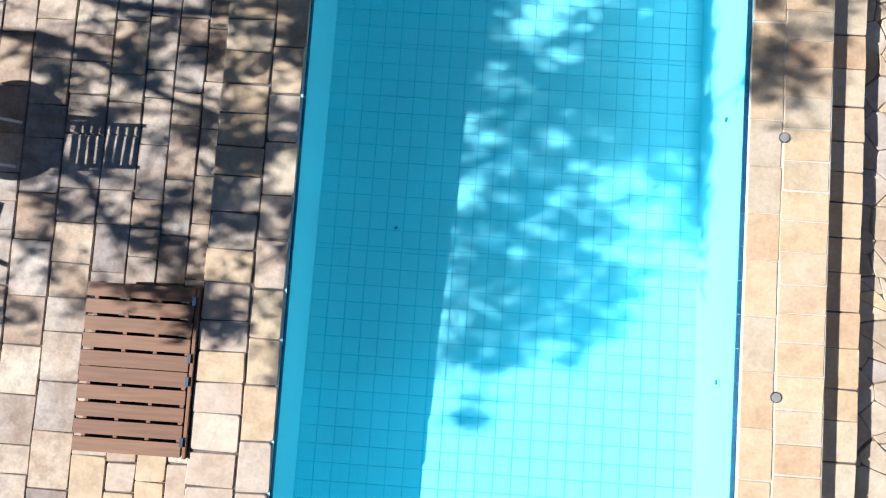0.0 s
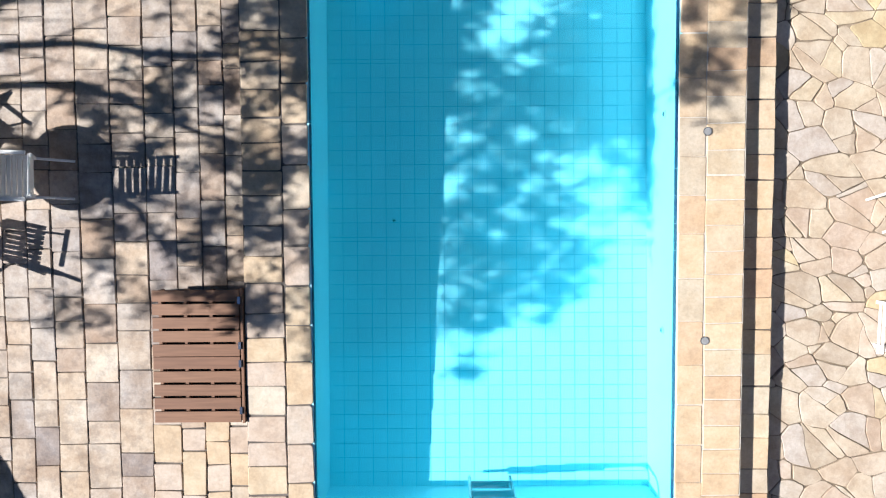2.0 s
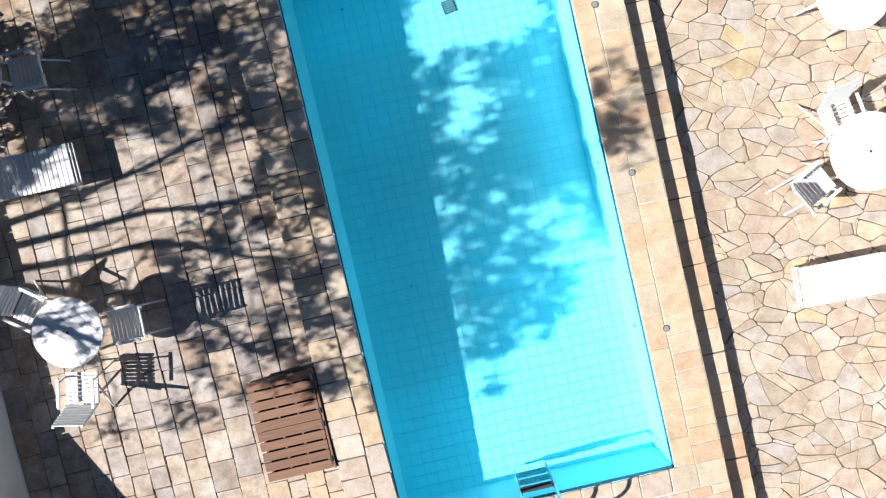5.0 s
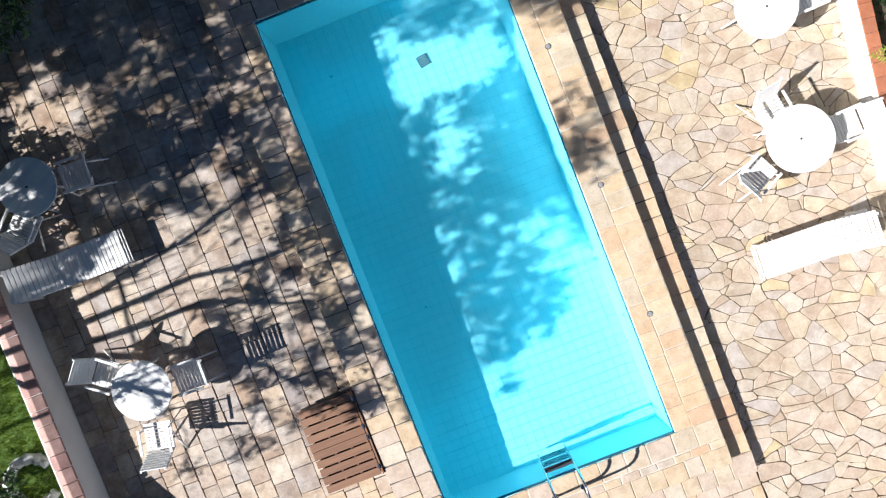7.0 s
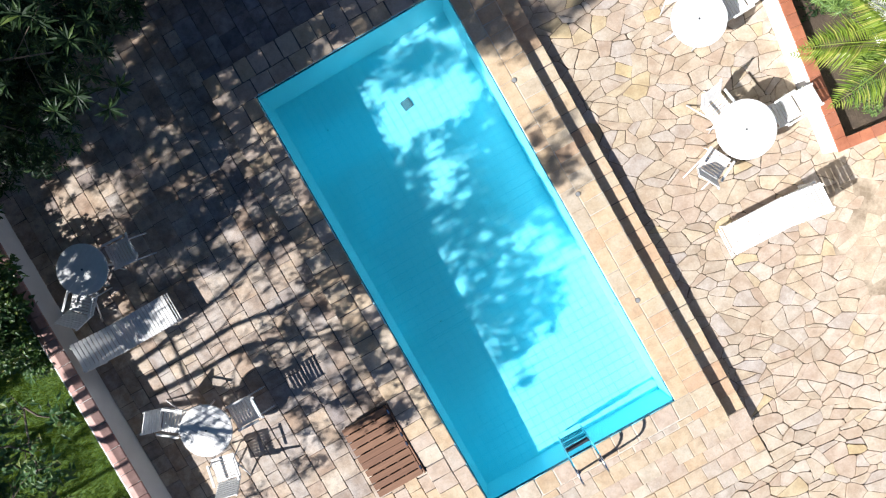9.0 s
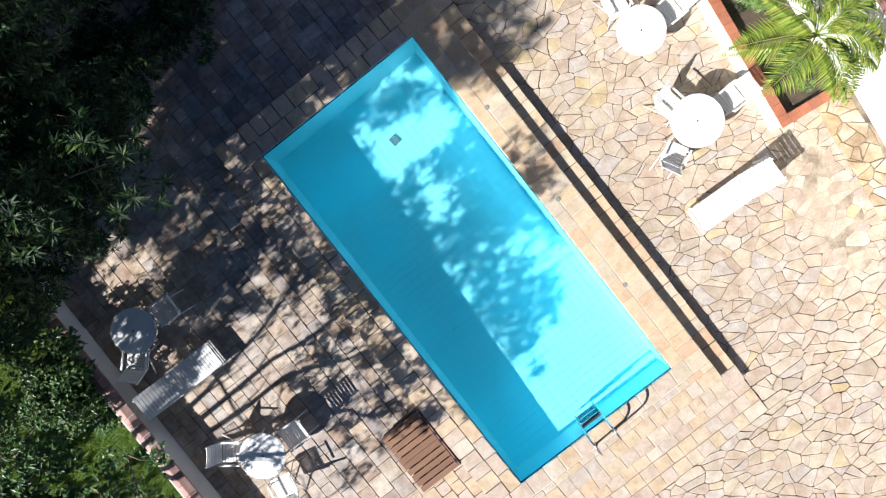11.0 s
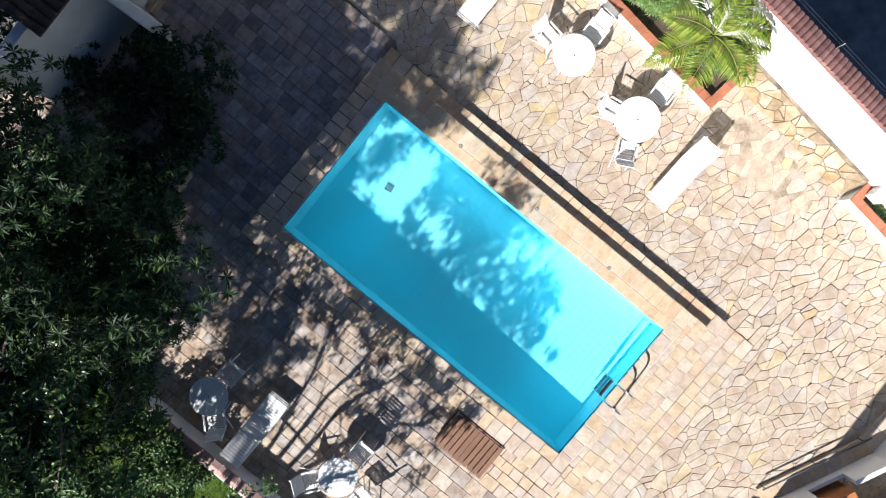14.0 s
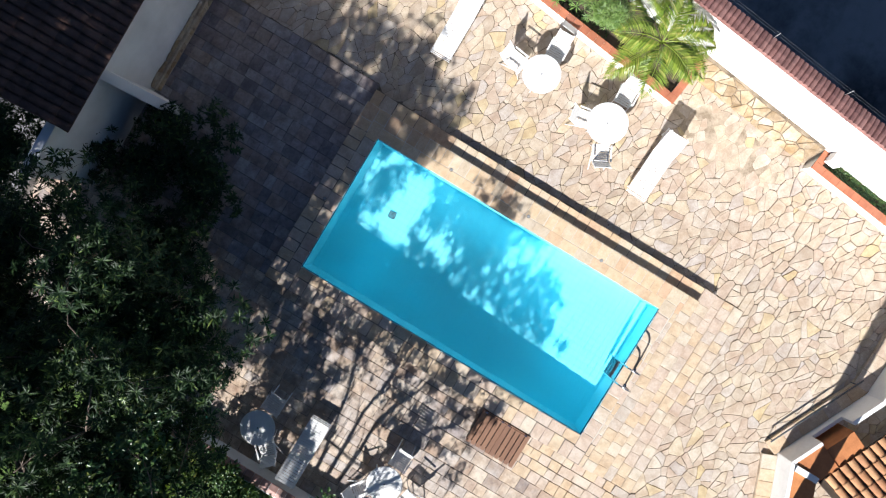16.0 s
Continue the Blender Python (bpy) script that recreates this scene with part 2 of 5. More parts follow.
LEAF_DARK = leaf_material("dark_leaf", [(0.0, (0.010, 0.026, 0.010)), (0.7, (0.019, 0.042, 0.014)), (0.93, (0.045, 0.085, 0.024)), (1.0, (0.12, 0.17, 0.045))], 0.5, 0.2)
LEAF_MID = leaf_material("broad_leaf", [(0.0, (0.03, 0.07, 0.02)), (0.5, (0.05, 0.11, 0.03)), (0.9, (0.09, 0.15, 0.035)), (1.0, (0.16, 0.18, 0.04))], 0.35)
# Lighter copy of the dark leaf: sun on the tips is in the colour.
LEAF_TIP = leaf_material("sun_tinted_narrow_leaf", [(0.0, (0.05, 0.10, 0.03)), (0.5, (0.09, 0.15, 0.045)), (1.0, (0.17, 0.23, 0.08))], 0.35, 0.5)
LEAF_PALM = leaf_material("palm_leaf", [(0.0, (0.10, 0.17, 0.02)), (0.5, (0.21, 0.29, 0.035)), (1.0, (0.36, 0.36, 0.09))], 0.4)
LEAF_FINE = leaf_material("feathery_leaf", [(0.0, (0.07, 0.14, 0.03)), (1.0, (0.16, 0.25, 0.06))])
GRASS = leaf_material("grass", [(0.0, (0.11, 0.19, 0.015)), (0.5, (0.17, 0.26, 0.02)), (1.0, (0.25, 0.31, 0.035))], 0.6)

# ---- builders ----
def link(name, bm, mat, parent=None, label=""):
    me = bpy.data.meshes.new(name)
    bm.to_mesh(me)
    bm.free()
    me.materials.append(mat)
    ob = new(name, me)
    ob.parent = parent
    if label:
        ob["label"] = label
    return ob


part = link


def empty(name, m, label, category, group="", kind=""):
    ob = new(name)
    ob.matrix_world = m
    return tagged(ob, label, category, group, kind)


def add_box(bm, x0, x1, y0, y1, z0, z1, bevel=0.0, m=None):
    r = bmesh.ops.create_cube(bm, size=1.0)
    for v in r["verts"]:
        v.co = Vector((x0 + (v.co.x + 0.5) * (x1 - x0), y0 + (v.co.y + 0.5) * (y1 - y0), z0 + (v.co.z + 0.5) * (z1 - z0)))
        if m:
            v.co = m @ v.co
    if bevel:
        edges = list({e for v in r["verts"] for e in v.link_edges})
        bmesh.ops.bevel(bm, geom=edges, offset=bevel, segments=2, affect="EDGES", profile=0.6)


def box(x0, x1, y0, y1, z0, z1, bevel=0.0, m=None):
    bm = bmesh.new()
    add_box(bm, x0, x1, y0, y1, z0, z1, bevel, m)
    return bm


def add_tube(bm, pts, radius, sides=8):
    """A round tube along the points; radius is one number or one for each point."""
    pts = [Vector(p) for p in pts]
    rings = []
    side = None
    for i, p in enumerate(pts):
        d = (pts[min(i + 1, len(pts) - 1)] - pts[max(i - 1, 0)]).normalized()
        if side is None:
            side = d.orthogonal().normalized()
        side = (side - d * side.dot(d)).normalized()
        up = d.cross(side)
        r = radius[i] if isinstance(radius, (list, tuple)) else radius
        rings.append([bm.verts.new(p + r * (math.cos(2 * math.pi * k / sides) * side + math.sin(2 * math.pi * k / sides) * up)) for k in range(sides)])
    for a, b in zip(rings, rings[1:]):
        for k in range(sides):
            f = bm.faces.new((a[k], a[(k + 1) % sides], b[(k + 1) % sides], b[k]))
            f.smooth = True
    bm.faces.new(rings[0][::-1])
    bm.faces.new(rings[-1])


def tube(pts, radius, sides=8):
    bm = bmesh.new()
    add_tube(bm, pts, radius, sides)
    return bm


def add_prism(bm, pts, z0, z1, inset, wobble=0.0):
    """A stone slab over the outline pts (counter-clockwise), with worn top edges."""
    c = sum((Vector((*p, 0)) for p in pts), Vector()) / len(pts)
    rings = []
    for z, k in ((z0, 0.0), (z1 - inset * 0.7, 0.0), (z1, inset)):
        ring = []
        for p in pts:
            v = Vector((*p, 0))
            d = (c - v)
            v = v + d.normalized() * min(k, d.length * 0.4)
            ring.append(bm.verts.new((v.x, v.y, z + (noise.noise(v * 5) * wobble if z == z1 else 0))))
        rings.append(ring)
    n = len(pts)
    for a, b in zip(rings, rings[1:]):
        for k in range(n):
            bm.faces.new((a[k], a[(k + 1) % n], b[(k + 1) % n], b[k]))
    bm.faces.new(rings[-1])


BLOCKS = {}


def chipped(w, l, gap, r):
    """The outline of a hand-cut block: corners out of square and knocked off."""
    a, b = w / 2 - gap, l / 2 - gap * 0.7
    j = gap * 1.9
    corners = [(sx * a + r.uniform(-j, j * 0.6) * sx, sy * b + r.uniform(-j, j * 0.6) * sy) for sx, sy in ((-1, -1), (1, -1), (1, 1), (-1, 1))]
    out = []
    for k, p in enumerate(corners):
        for e in (corners[k - 1], corners[(k + 1) % 4]):
            t = r.uniform(0.5, 3.0) * gap / max(math.dist(p, e), 0.06)
            out.append((p[0] + t * (e[0] - p[0]), p[1] + t * (e[1] - p[1])))
    return out


def block_mesh(w, l, h, kind, mat, gap=0.006):
    """A rectangular paving block, one of three shared by all of its size."""
    key = (round(w, 2), round(l, 2), h, kind, mat.name, random.randrange(3))
    if key not in BLOCKS:
        bm = bmesh.new()
        add_prism(bm, chipped(w, l, gap, random), -h, 0, 0.008)
        me = bpy.data.meshes.new(kind)
        bm.to_mesh(me)
        bm.free()
        me.materials.append(mat)
        BLOCKS[key] = me
    return BLOCKS[key]


def courses(lo, hi, sizes, rng):
    out, p = [], lo
    while hi - p > 1e-6:
        s = rng.choice(sizes)
        if hi - p - s < min(sizes) * 0.6:
            s = hi - p
        out.append((p, p + s))
        p += s
    return out


def lay_blocks(parent, spots, mat, kind, limit=300, near=None, gap=0.006, uneven=0.004):
    """Spots: (x, y, z, width, length, tilt about x). The nearest ones to the path's middle are single pieces, the rest is joined."""
    if near:
        spots = sorted(spots, key=lambda s: (s[0] - near[0]) ** 2 + (s[1] - near[1]) ** 2)
    for x, y, z, w, l, t in spots[:limit]:
        ob = new(kind, block_mesh(w, l, 0.05, kind, mat, gap))
        ob.parent = parent
        ob.location, ob.rotation_euler = (x, y, z + random.uniform(-uneven, uneven)), (t + random.uniform(-2 * uneven, 2 * uneven), random.uniform(-2 * uneven, 2 * uneven), 0)
    rest = spots[limit:]
    if rest:
        bm = bmesh.new()
        for x, y, z, w, l, t in rest:
            dz = random.uniform(-uneven, uneven)
            add_prism(bm, [(x + px, y + py) for px, py in chipped(w, l, gap, random)], z - 0.05, z + dz, 0.008)
        tagged(link(kind + "_field", bm, mat, parent), kind="stuff")


def clip(poly, px, py, nx, ny):
    """The part of poly on the side of the line through (px, py) that its normal turns away from."""
    out = []
    for i, (x, y) in enumerate(poly):
        x2, y2 = poly[(i + 1) % len(poly)]
        d1, d2 = (x - px) * nx + (y - py) * ny, (x2 - px) * nx + (y2 - py) * ny
        if d1 <= 0:
            out.append((x, y))
        if d1 * d2 < 0:
            t = d1 / (d1 - d2)
            out.append((x + t * (x2 - x), y + t * (y2 - y)))
    return out


def area_of(poly):
    return 0.5 * sum(p[0] * q[1] - q[0] * p[1] for p, q in zip(poly, poly[1:] + poly[:1]))


def split(poly, target, joint, rng):
    """Breaks a convex outline by slanting cuts into stones of about the target area."""
    if len(poly) < 3 or area_of(poly) < target * rng.uniform(0.8, 2.2):
        return [poly]
    cx, cy = sum(p[0] for p in poly) / len(poly), sum(p[1] for p in poly) / len(poly)
    far = max(poly, key=lambda p: (p[0] - cx) ** 2 + (p[1] - cy) ** 2)
    a = math.atan2(far[1] - cy, far[0] - cx) + rng.gauss(0, 0.38)
    nx, ny = math.cos(a), math.sin(a)
    d = math.dist(far, (cx, cy)) * rng.uniform(-0.3, 0.3)
    px, py = cx + nx * d, cy + ny * d
    g = joint * rng.choice((0.5, 0.8, 1.4))
    return split(clip(poly, px - nx * g, py - ny * g, nx, ny), target, joint, rng) + split(clip(poly, px + nx * g, py + ny * g, -nx, -ny), target, joint, rng)


def roughened(poly):
    """Bends and breaks the straight edges of a stone, as its neighbours' are bent."""
    out = []
    for k, p in enumerate(poly):
        q = poly[(k + 1) % len(poly)]
        n = max(1, min(4, int(math.dist(p, q) / 0.09)))
        for i in range(n):
            v = Vector((p[0] + (q[0] - p[0]) * i / n, p[1] + (q[1] - p[1]) * i / n, 0))
            w = noise.noise_vector(v * 1.9) * 0.05 + noise.noise_vector(v * 7.0 + Vector((3, 7, 1))) * 0.016 + noise.noise_vector(v * 19.0) * 0.013
            out.append((v.x + w.x, v.y + w.y))
    return out


def crazy_cells(outline, spacing, joint, rng):
    """Irregular stones that fill a convex outline."""
    xs, ys = [p[0] for p in outline], [p[1] for p in outline]
    seeds = []
    area = (max(xs) - min(xs)) * (max(ys) - min(ys)) / spacing ** 2
    for f, n in ((1.35, 0.4), (1.05, 1.2), (0.78, 2.0), (0.5, 2.0)):
        for _ in range(int(area * n)):
            x, y, r = rng.uniform(min(xs), max(xs)), rng.uniform(min(ys), max(ys)), spacing * f * rng.uniform(0.9, 1.1)
            if all((x - a) ** 2 + (y - b) ** 2 > (0.5 * (r + c)) ** 2 for a, b, c in seeds):
                seeds.append((x, y, r))
    pts = np.array([(s[0], s[1]) for s in seeds])
    cells = []
    for i, (x, y, r) in enumerate(seeds):
        poly = list(outline)
        order = np.argsort(((pts - pts[i]) ** 2).sum(1))[1:22]
        for k in order:
            dx, dy = pts[k] - pts[i]
            d = math.hypot(dx, dy)
            w = 0.5 + 0.5 * (r * r - seeds[k][2] ** 2) / (d * d) * 0.5
            g = joint * rng.choice((0.35, 0.6, 0.9, 1.2, 2.1))
            poly = clip(poly, x + dx * w - dx / d * g, y + dy * w - dy / d * g, dx / d, dy / d)
            if len(poly) < 3:
                break
        if len(poly) < 3:
            continue
        for stone_poly in split(poly, (spacing * 0.95) ** 2, joint, rng):
            if len(stone_poly) < 3 or area_of(stone_poly) < 0.003:
                continue
            soft = []
            for k, p in enumerate(stone_poly):
                q, o = stone_poly[(k + 1) % len(stone_poly)], stone_poly[k - 1]
                cut = min(rng.choice((0.004, 0.008, 0.014, 0.022, 0.035)), 0.3 * math.dist(p, q), 0.3 * math.dist(p, o))
                if cut < 0.003:
                    soft.append(p)
                    continue
                for e in (o, q):
                    t = cut / math.dist(p, e)
                    soft.append((p[0] + t * (e[0] - p[0]), p[1] + t * (e[1] - p[1])))
            soft = roughened(soft)
            sx, sy = sum(p[0] for p in soft) / len(soft), sum(p[1] for p in soft) / len(soft)
            cells.append((sx, sy, soft))
    return cells


# ---- levels and outlines (metres; the pool's south-west corner is the origin) ----
POOL_W, POOL_L = 4.0, 8.82
WEST, PLAT_W, PLAT_E, PLAT_N = -5.38, -0.74, 4.73, 9.56
Z_DECK, Z_TREAD, Z_PAVE, Z_WATER = -0.24, -0.16, -0.33, -0.085
U, V = Vector((0.993, -0.119, 0)), Vector((0.119, 0.993, 0))
EAST = Matrix(((U.x, V.x, 0, 8.78), (U.y, V.y, 0, 2.63), (0, 0, 1, 0), (0, 0, 0, 1)))


def pave_z(y):
    """The crazy paving's height: it rises a little towards the south."""
    return Z_PAVE + 0.06 * min(1.0, max(0.0, (-1.0 - y) / 1.5))


def ramp_z(y):
    """The blocks' height south of the pool: two low steps down to the terrace."""
    return 0.0 if y > -0.82 else Z_TREAD if y > -1.2 else pave_z(y) + 0.01


def west_z(y):
    """The west deck's height: it falls a little at its south end."""
    return Z_DECK + 0.07 * max(-1.0, min(0.0, y / 1.2)) if y > -1.2 else pave_z(y) + 0.01


def floor_z(y):
    return -0.88 - 0.039 * y


# ---- ground ----
tagged(link("ground", box(-300, 300, -300, 300, -2.6, -1.6), ASPHALT), "dark asphalt ground beyond the garden walls", "ground", kind="structure")
tagged(link("lawn", box(-60, -5.72, -30, 40, -1.7, -0.45), TURF), "earth under the lawn beside the garden wall", "ground", kind="structure")
bm = box(-5.5, PLAT_W, 0.1, 16.5, -1.7, Z_DECK - 0.02)
add_box(bm, -5.5, PLAT_W, -2.1, 0.1, -1.7, -0.345)
deck_west = tagged(link("floor_west_deck", bm, MORTAR), "deck of worn grey-brown sandstone blocks", "deck", kind="structure")
deck_north = tagged(link("floor_north_deck", box(PLAT_W, 5.3, PLAT_N, 16.5, -1.7, Z_DECK - 0.02), MORTAR), "deck of sandstone blocks in a colour darkened for shade", "deck", kind="structure")
terrace = tagged(link("floor_terrace", box(5.13, 11.0, -9, 16.5, -1.7, Z_PAVE - 0.014), BROWNBED), "terrace of pale irregular crazy paving", "paving", kind="structure")
bm = bmesh.new()
for x0, x1, prof in ((-5.5, 5.13, [(-9.0, -0.298), (-2.5, -0.298), (-2.1, pave_z(-2.1) - 0.026)]), (PLAT_W, 5.13, [(-2.1, pave_z(-2.1) + 0.001), (-1.2, pave_z(-1.2) + 0.001), (-1.199, Z_TREAD - 0.009), (-0.82, Z_TREAD - 0.009)]), (PLAT_W, PLAT_E, [(-0.82, -0.009), (-0.5, -0.009)])):
    lower = [(prof[-1][0], -1.7), (prof[0][0], -1.7)]
    ends = [[bm.verts.new((x, y, z)) for y, z in prof + lower] for x in (x0, x1)]
    n = len(ends[0])
    for k in range(n):
        bm.faces.new((ends[0][k], ends[0][(k + 1) % n], ends[1][(k + 1) % n], ends[1][k]))
    bm.faces.new(ends[0])
    bm.faces.new(ends[1][::-1])
bmesh.ops.recalc_face_normals(bm, faces=bm.faces[:])
deck_south = tagged(link("floor_south_deck", bm, SANDY), "sloping deck of cream sandstone blocks beside the pool", "deck", kind="structure")
bm = box(PLAT_W, -0.03, -0.5, PLAT_N, -1.7, -0.014)
add_box(bm, -0.03, 4.03, POOL_L + 0.03, PLAT_N, -1.7, -0.014)
coping_west = tagged(link("pool_coping_west", bm, MORTAR), "raised coping of worn cream sandstone slabs beside the pool", "coping", kind="structure")
bm = bmesh.new()
add_box(bm, 4.03, PLAT_E, -0.5, PLAT_N, -1.7, -0.008)
add_box(bm, -0.03, 4.03, -0.5, -0.03, -1.7, -0.008)
coping = tagged(link("pool_coping", bm, GROUT), "raised coping of warm sandstone slabs round the pool", "coping", kind="structure")
steps = tagged(link("step_east", box(PLAT_E, 5.13, -0.82, PLAT_N, -1.7, Z_TREAD - 0.02), MORTAR), "long sandstone step down from the pool to the terrace", "step", kind="structure")

# ---- pool ----
bm = bmesh.new()
a = [bm.verts.new((x, y, floor_z(y) - 0.008)) for x, y in ((-0.02, -0.02), (4.02, -0.02), (4.02, POOL_L + 0.02), (-0.02, POOL_L + 0.02))]
b = [bm.verts.new((v.co.x, v.co.y, -1.5)) for v in a]
bm.faces.new(a)
bm.faces.new(b[::-1])
for k in range(4):
    bm.faces.new((b[k], b[(k + 1) % 4], a[(k + 1) % 4], a[k]))
pool_floor = tagged(link("pool_floor", bm, POOLGROUT), "sloping floor of square turquoise tiles under water", "pool floor", kind="structure")
for name, r in (("pool_wall_west", (-0.03, 0.0, -0.03, POOL_L + 0.03)), ("pool_wall_east", (4.0, 4.03, -0.03, POOL_L + 0.03)), ("pool_wall_south", (0.0, 4.0, -0.03, 0.0)), ("pool_wall_north", (0.0, 4.0, POOL_L, POOL_L + 0.03))):
    w = tagged(link(name, box(*r, -1.5, -0.021), POOLTILE), "pool wall of turquoise tiles with a navy waterline band", "pool wall", kind="structure")
    long_y = r[3] - r[2] > 1
    for lo, hi in courses(0.0, POOL_L if long_y else POOL_W, [0.3], random):
        x0, x1, y0, y1 = (r[0], r[1], lo + 0.001, hi - 0.001) if long_y else (lo + 0.001, hi - 0.001, r[2], r[3])
        grow = 0.006
        link("band_tile", box(x0 - (grow if long_y else 0), x1 + (grow if long_y else 0), y0 - (0 if long_y else grow), y1 + (0 if long_y else grow), -0.105, -0.022), NAVY, w)
bm = bmesh.new()
bm.faces.new([bm.verts.new(p) for p in ((0.0065, 0.0065, Z_WATER), (3.9935, 0.0065, Z_WATER), (3.9935, POOL_L - 0.0065, Z_WATER), (0.0065, POOL_L - 0.0065, Z_WATER))])
water = tagged(link("pool_water", bm, WATER), "clear turquoise pool water with faint ripples", "water", kind="structure")
water.visible_shadow = False

# ---- garden wall on the lawn side ----
wall_west = tagged(link("wall_west", box(-5.72, WEST, -9, 9.75, -1.7, 0.26, 0.01), WALLOLD), "low weathered white garden wall with a clay tile cap", "wall", kind="structure")
CAP = None
for k in range(28):
    y = 2.54 + k * 0.255
    if CAP is None:
        bm = bmesh.new()
        prof = [(-0.13, 0.0), (-0.13, 0.03), (0.02, 0.09), (0.17, 0.035), (0.17, 0.0)]
        ends = [[bm.verts.new((x, yy, z)) for x, z in prof] for yy in (-0.122, 0.122)]
        for i in range(5):
            bm.faces.new((ends[0][i], ends[0][(i + 1) % 5], ends[1][(i + 1) % 5], ends[1][i]))
        bm.faces.new(ends[0][::-1])
        bm.faces.new(ends[1])
        bmesh.ops.recalc_face_normals(bm, faces=bm.faces[:])
        bmesh.ops.bevel(bm, geom=bm.edges[:], offset=0.008, segments=1, affect="EDGES")
        first = link("cap_tile", bm, PALECAP, wall_west)
        CAP = first.data
        ob = first
    else:
        ob = new("cap_tile", CAP)
        ob.parent = wall_west
    ob.location, ob.rotation_euler = (-5.545, y, 0.262), (0, 0, random.uniform(-0.015, 0.015))

# towards the south the wall's top climbs
bm = bmesh.new()
prof = [(2.40, 0.262), (2.40, 0.33), (-1.6, 1.73), (-9.0, 1.73), (-9.0, 0.262)]
ends = [[bm.verts.new((x, y, z)) for y, z in prof] for x in (-5.72, WEST)]
for i in range(5):
    bm.faces.new((ends[0][i], ends[0][(i + 1) % 5], ends[1][(i + 1) % 5], ends[1][i]))
bm.faces.new(ends[0][::-1])
bm.faces.new(ends[1])
bmesh.ops.recalc_face_normals(bm, faces=bm.faces[:])
tagged(link("wall_west_rise", bm, WALLOLD), "climbing part of the weathered white garden wall", "wall", kind="structure")

# ---- street wall with tiled cap, stone plinth and planters ----
def east(name, bm, mat, parent=None, label=""):
    ob = link(name, bm, mat, parent, label)
    if parent is None:
        ob.matrix_world = EAST
    return ob


wall_east = tagged(east("wall_east", box(1.48, 1.68, -14, 16, -1.7, 2.0, 0.01), WALLWHITE), "tall white rendered wall with a clay tile cap", "wall", kind="structure")
CAP = None
for k in range(200):
    y = -12 + k * 0.132
    if CAP is None:
        bm = bmesh.new()
        prof = [(-0.05, 0.0)] + [(-0.05 + 0.46 * s, 0.12 - 0.10 * s + 0.02 * math.sin(s * 3.1)) for s in (0.0, 0.5, 1.0)] + [(0.40, -0.02)]
        rows = []
        for yy, dz in ((-0.064, -0.02), (-0.04, 0.012), (0.0, 0.026), (0.04, 0.012), (0.064, -0.02)):
            rows.append([bm.verts.new((x, yy, max(z + dz, 0.0) if i not in (0, 4) else z)) for i, (x, z) in enumerate(prof)])
        for a, b in zip(rows, rows[1:]):
            for i in range(4):
                bm.faces.new((a[i], a[i + 1], b[i + 1], b[i]))
        bm.faces.new(rows[0][::-1])
        bm.faces.new(rows[-1])
        bmesh.ops.recalc_face_normals(bm, faces=bm.faces[:])
        ob = east("cap_tile", bm, CAPTILE, wall_east)
        CAP = ob.data
    else:
        ob = new("cap_tile", CAP)
        ob.parent = wall_east
    ob.location, ob.rotation_euler = (1.46, y, 2.003), (0, random.uniform(-0.02, 0.02), random.uniform(-0.02, 0.02))

# sloping fieldstone plinth at the foot of the wall
bm = bmesh.new()
prof = [(1.02, Z_PAVE - 0.1), (1.06, Z_PAVE), (1.42, 0.26), (1.479, 0.28), (1.479, -0.5)]
ends = [[bm.verts.new((x, y, z)) for x, z in prof] for y in (-3.85, 0.15)]
for i in range(5):
    bm.faces.new((ends[0][i], ends[0][(i + 1) % 5], ends[1][(i + 1) % 5], ends[1][i]))
bm.faces.new(ends[0][::-1])
bm.faces.new(ends[1])
bmesh.ops.recalc_face_normals(bm, faces=bm.faces[:])
plinth = tagged(east("wall_plinth", bm, BROWNBED), "sloping plinth of yellow fieldstones under the white wall", "plinth", kind="structure")
rngp = random.Random(3)
lean = math.atan2(0.59, 0.36)
for x, y, poly in crazy_cells([(0.0, -3.8), (0.68, -3.8), (0.68, 0.1), (0.0, 0.1)], 0.27, 0.008, rngp):
    bm = bmesh.new()
    add_prism(bm, [(px - x, py - y) for px, py in poly], -0.04, 0.02, 0.014)
    ob = link("stone", bm, STONEWALL, plinth)
    ob.location, ob.rotation_euler = (1.05 + x * math.cos(lean), y, Z_PAVE + x * math.sin(lean) + rngp.uniform(-0.008, 0.008)), (rngp.uniform(-0.05, 0.05), -lean + rngp.uniform(-0.05, 0.05), 0)


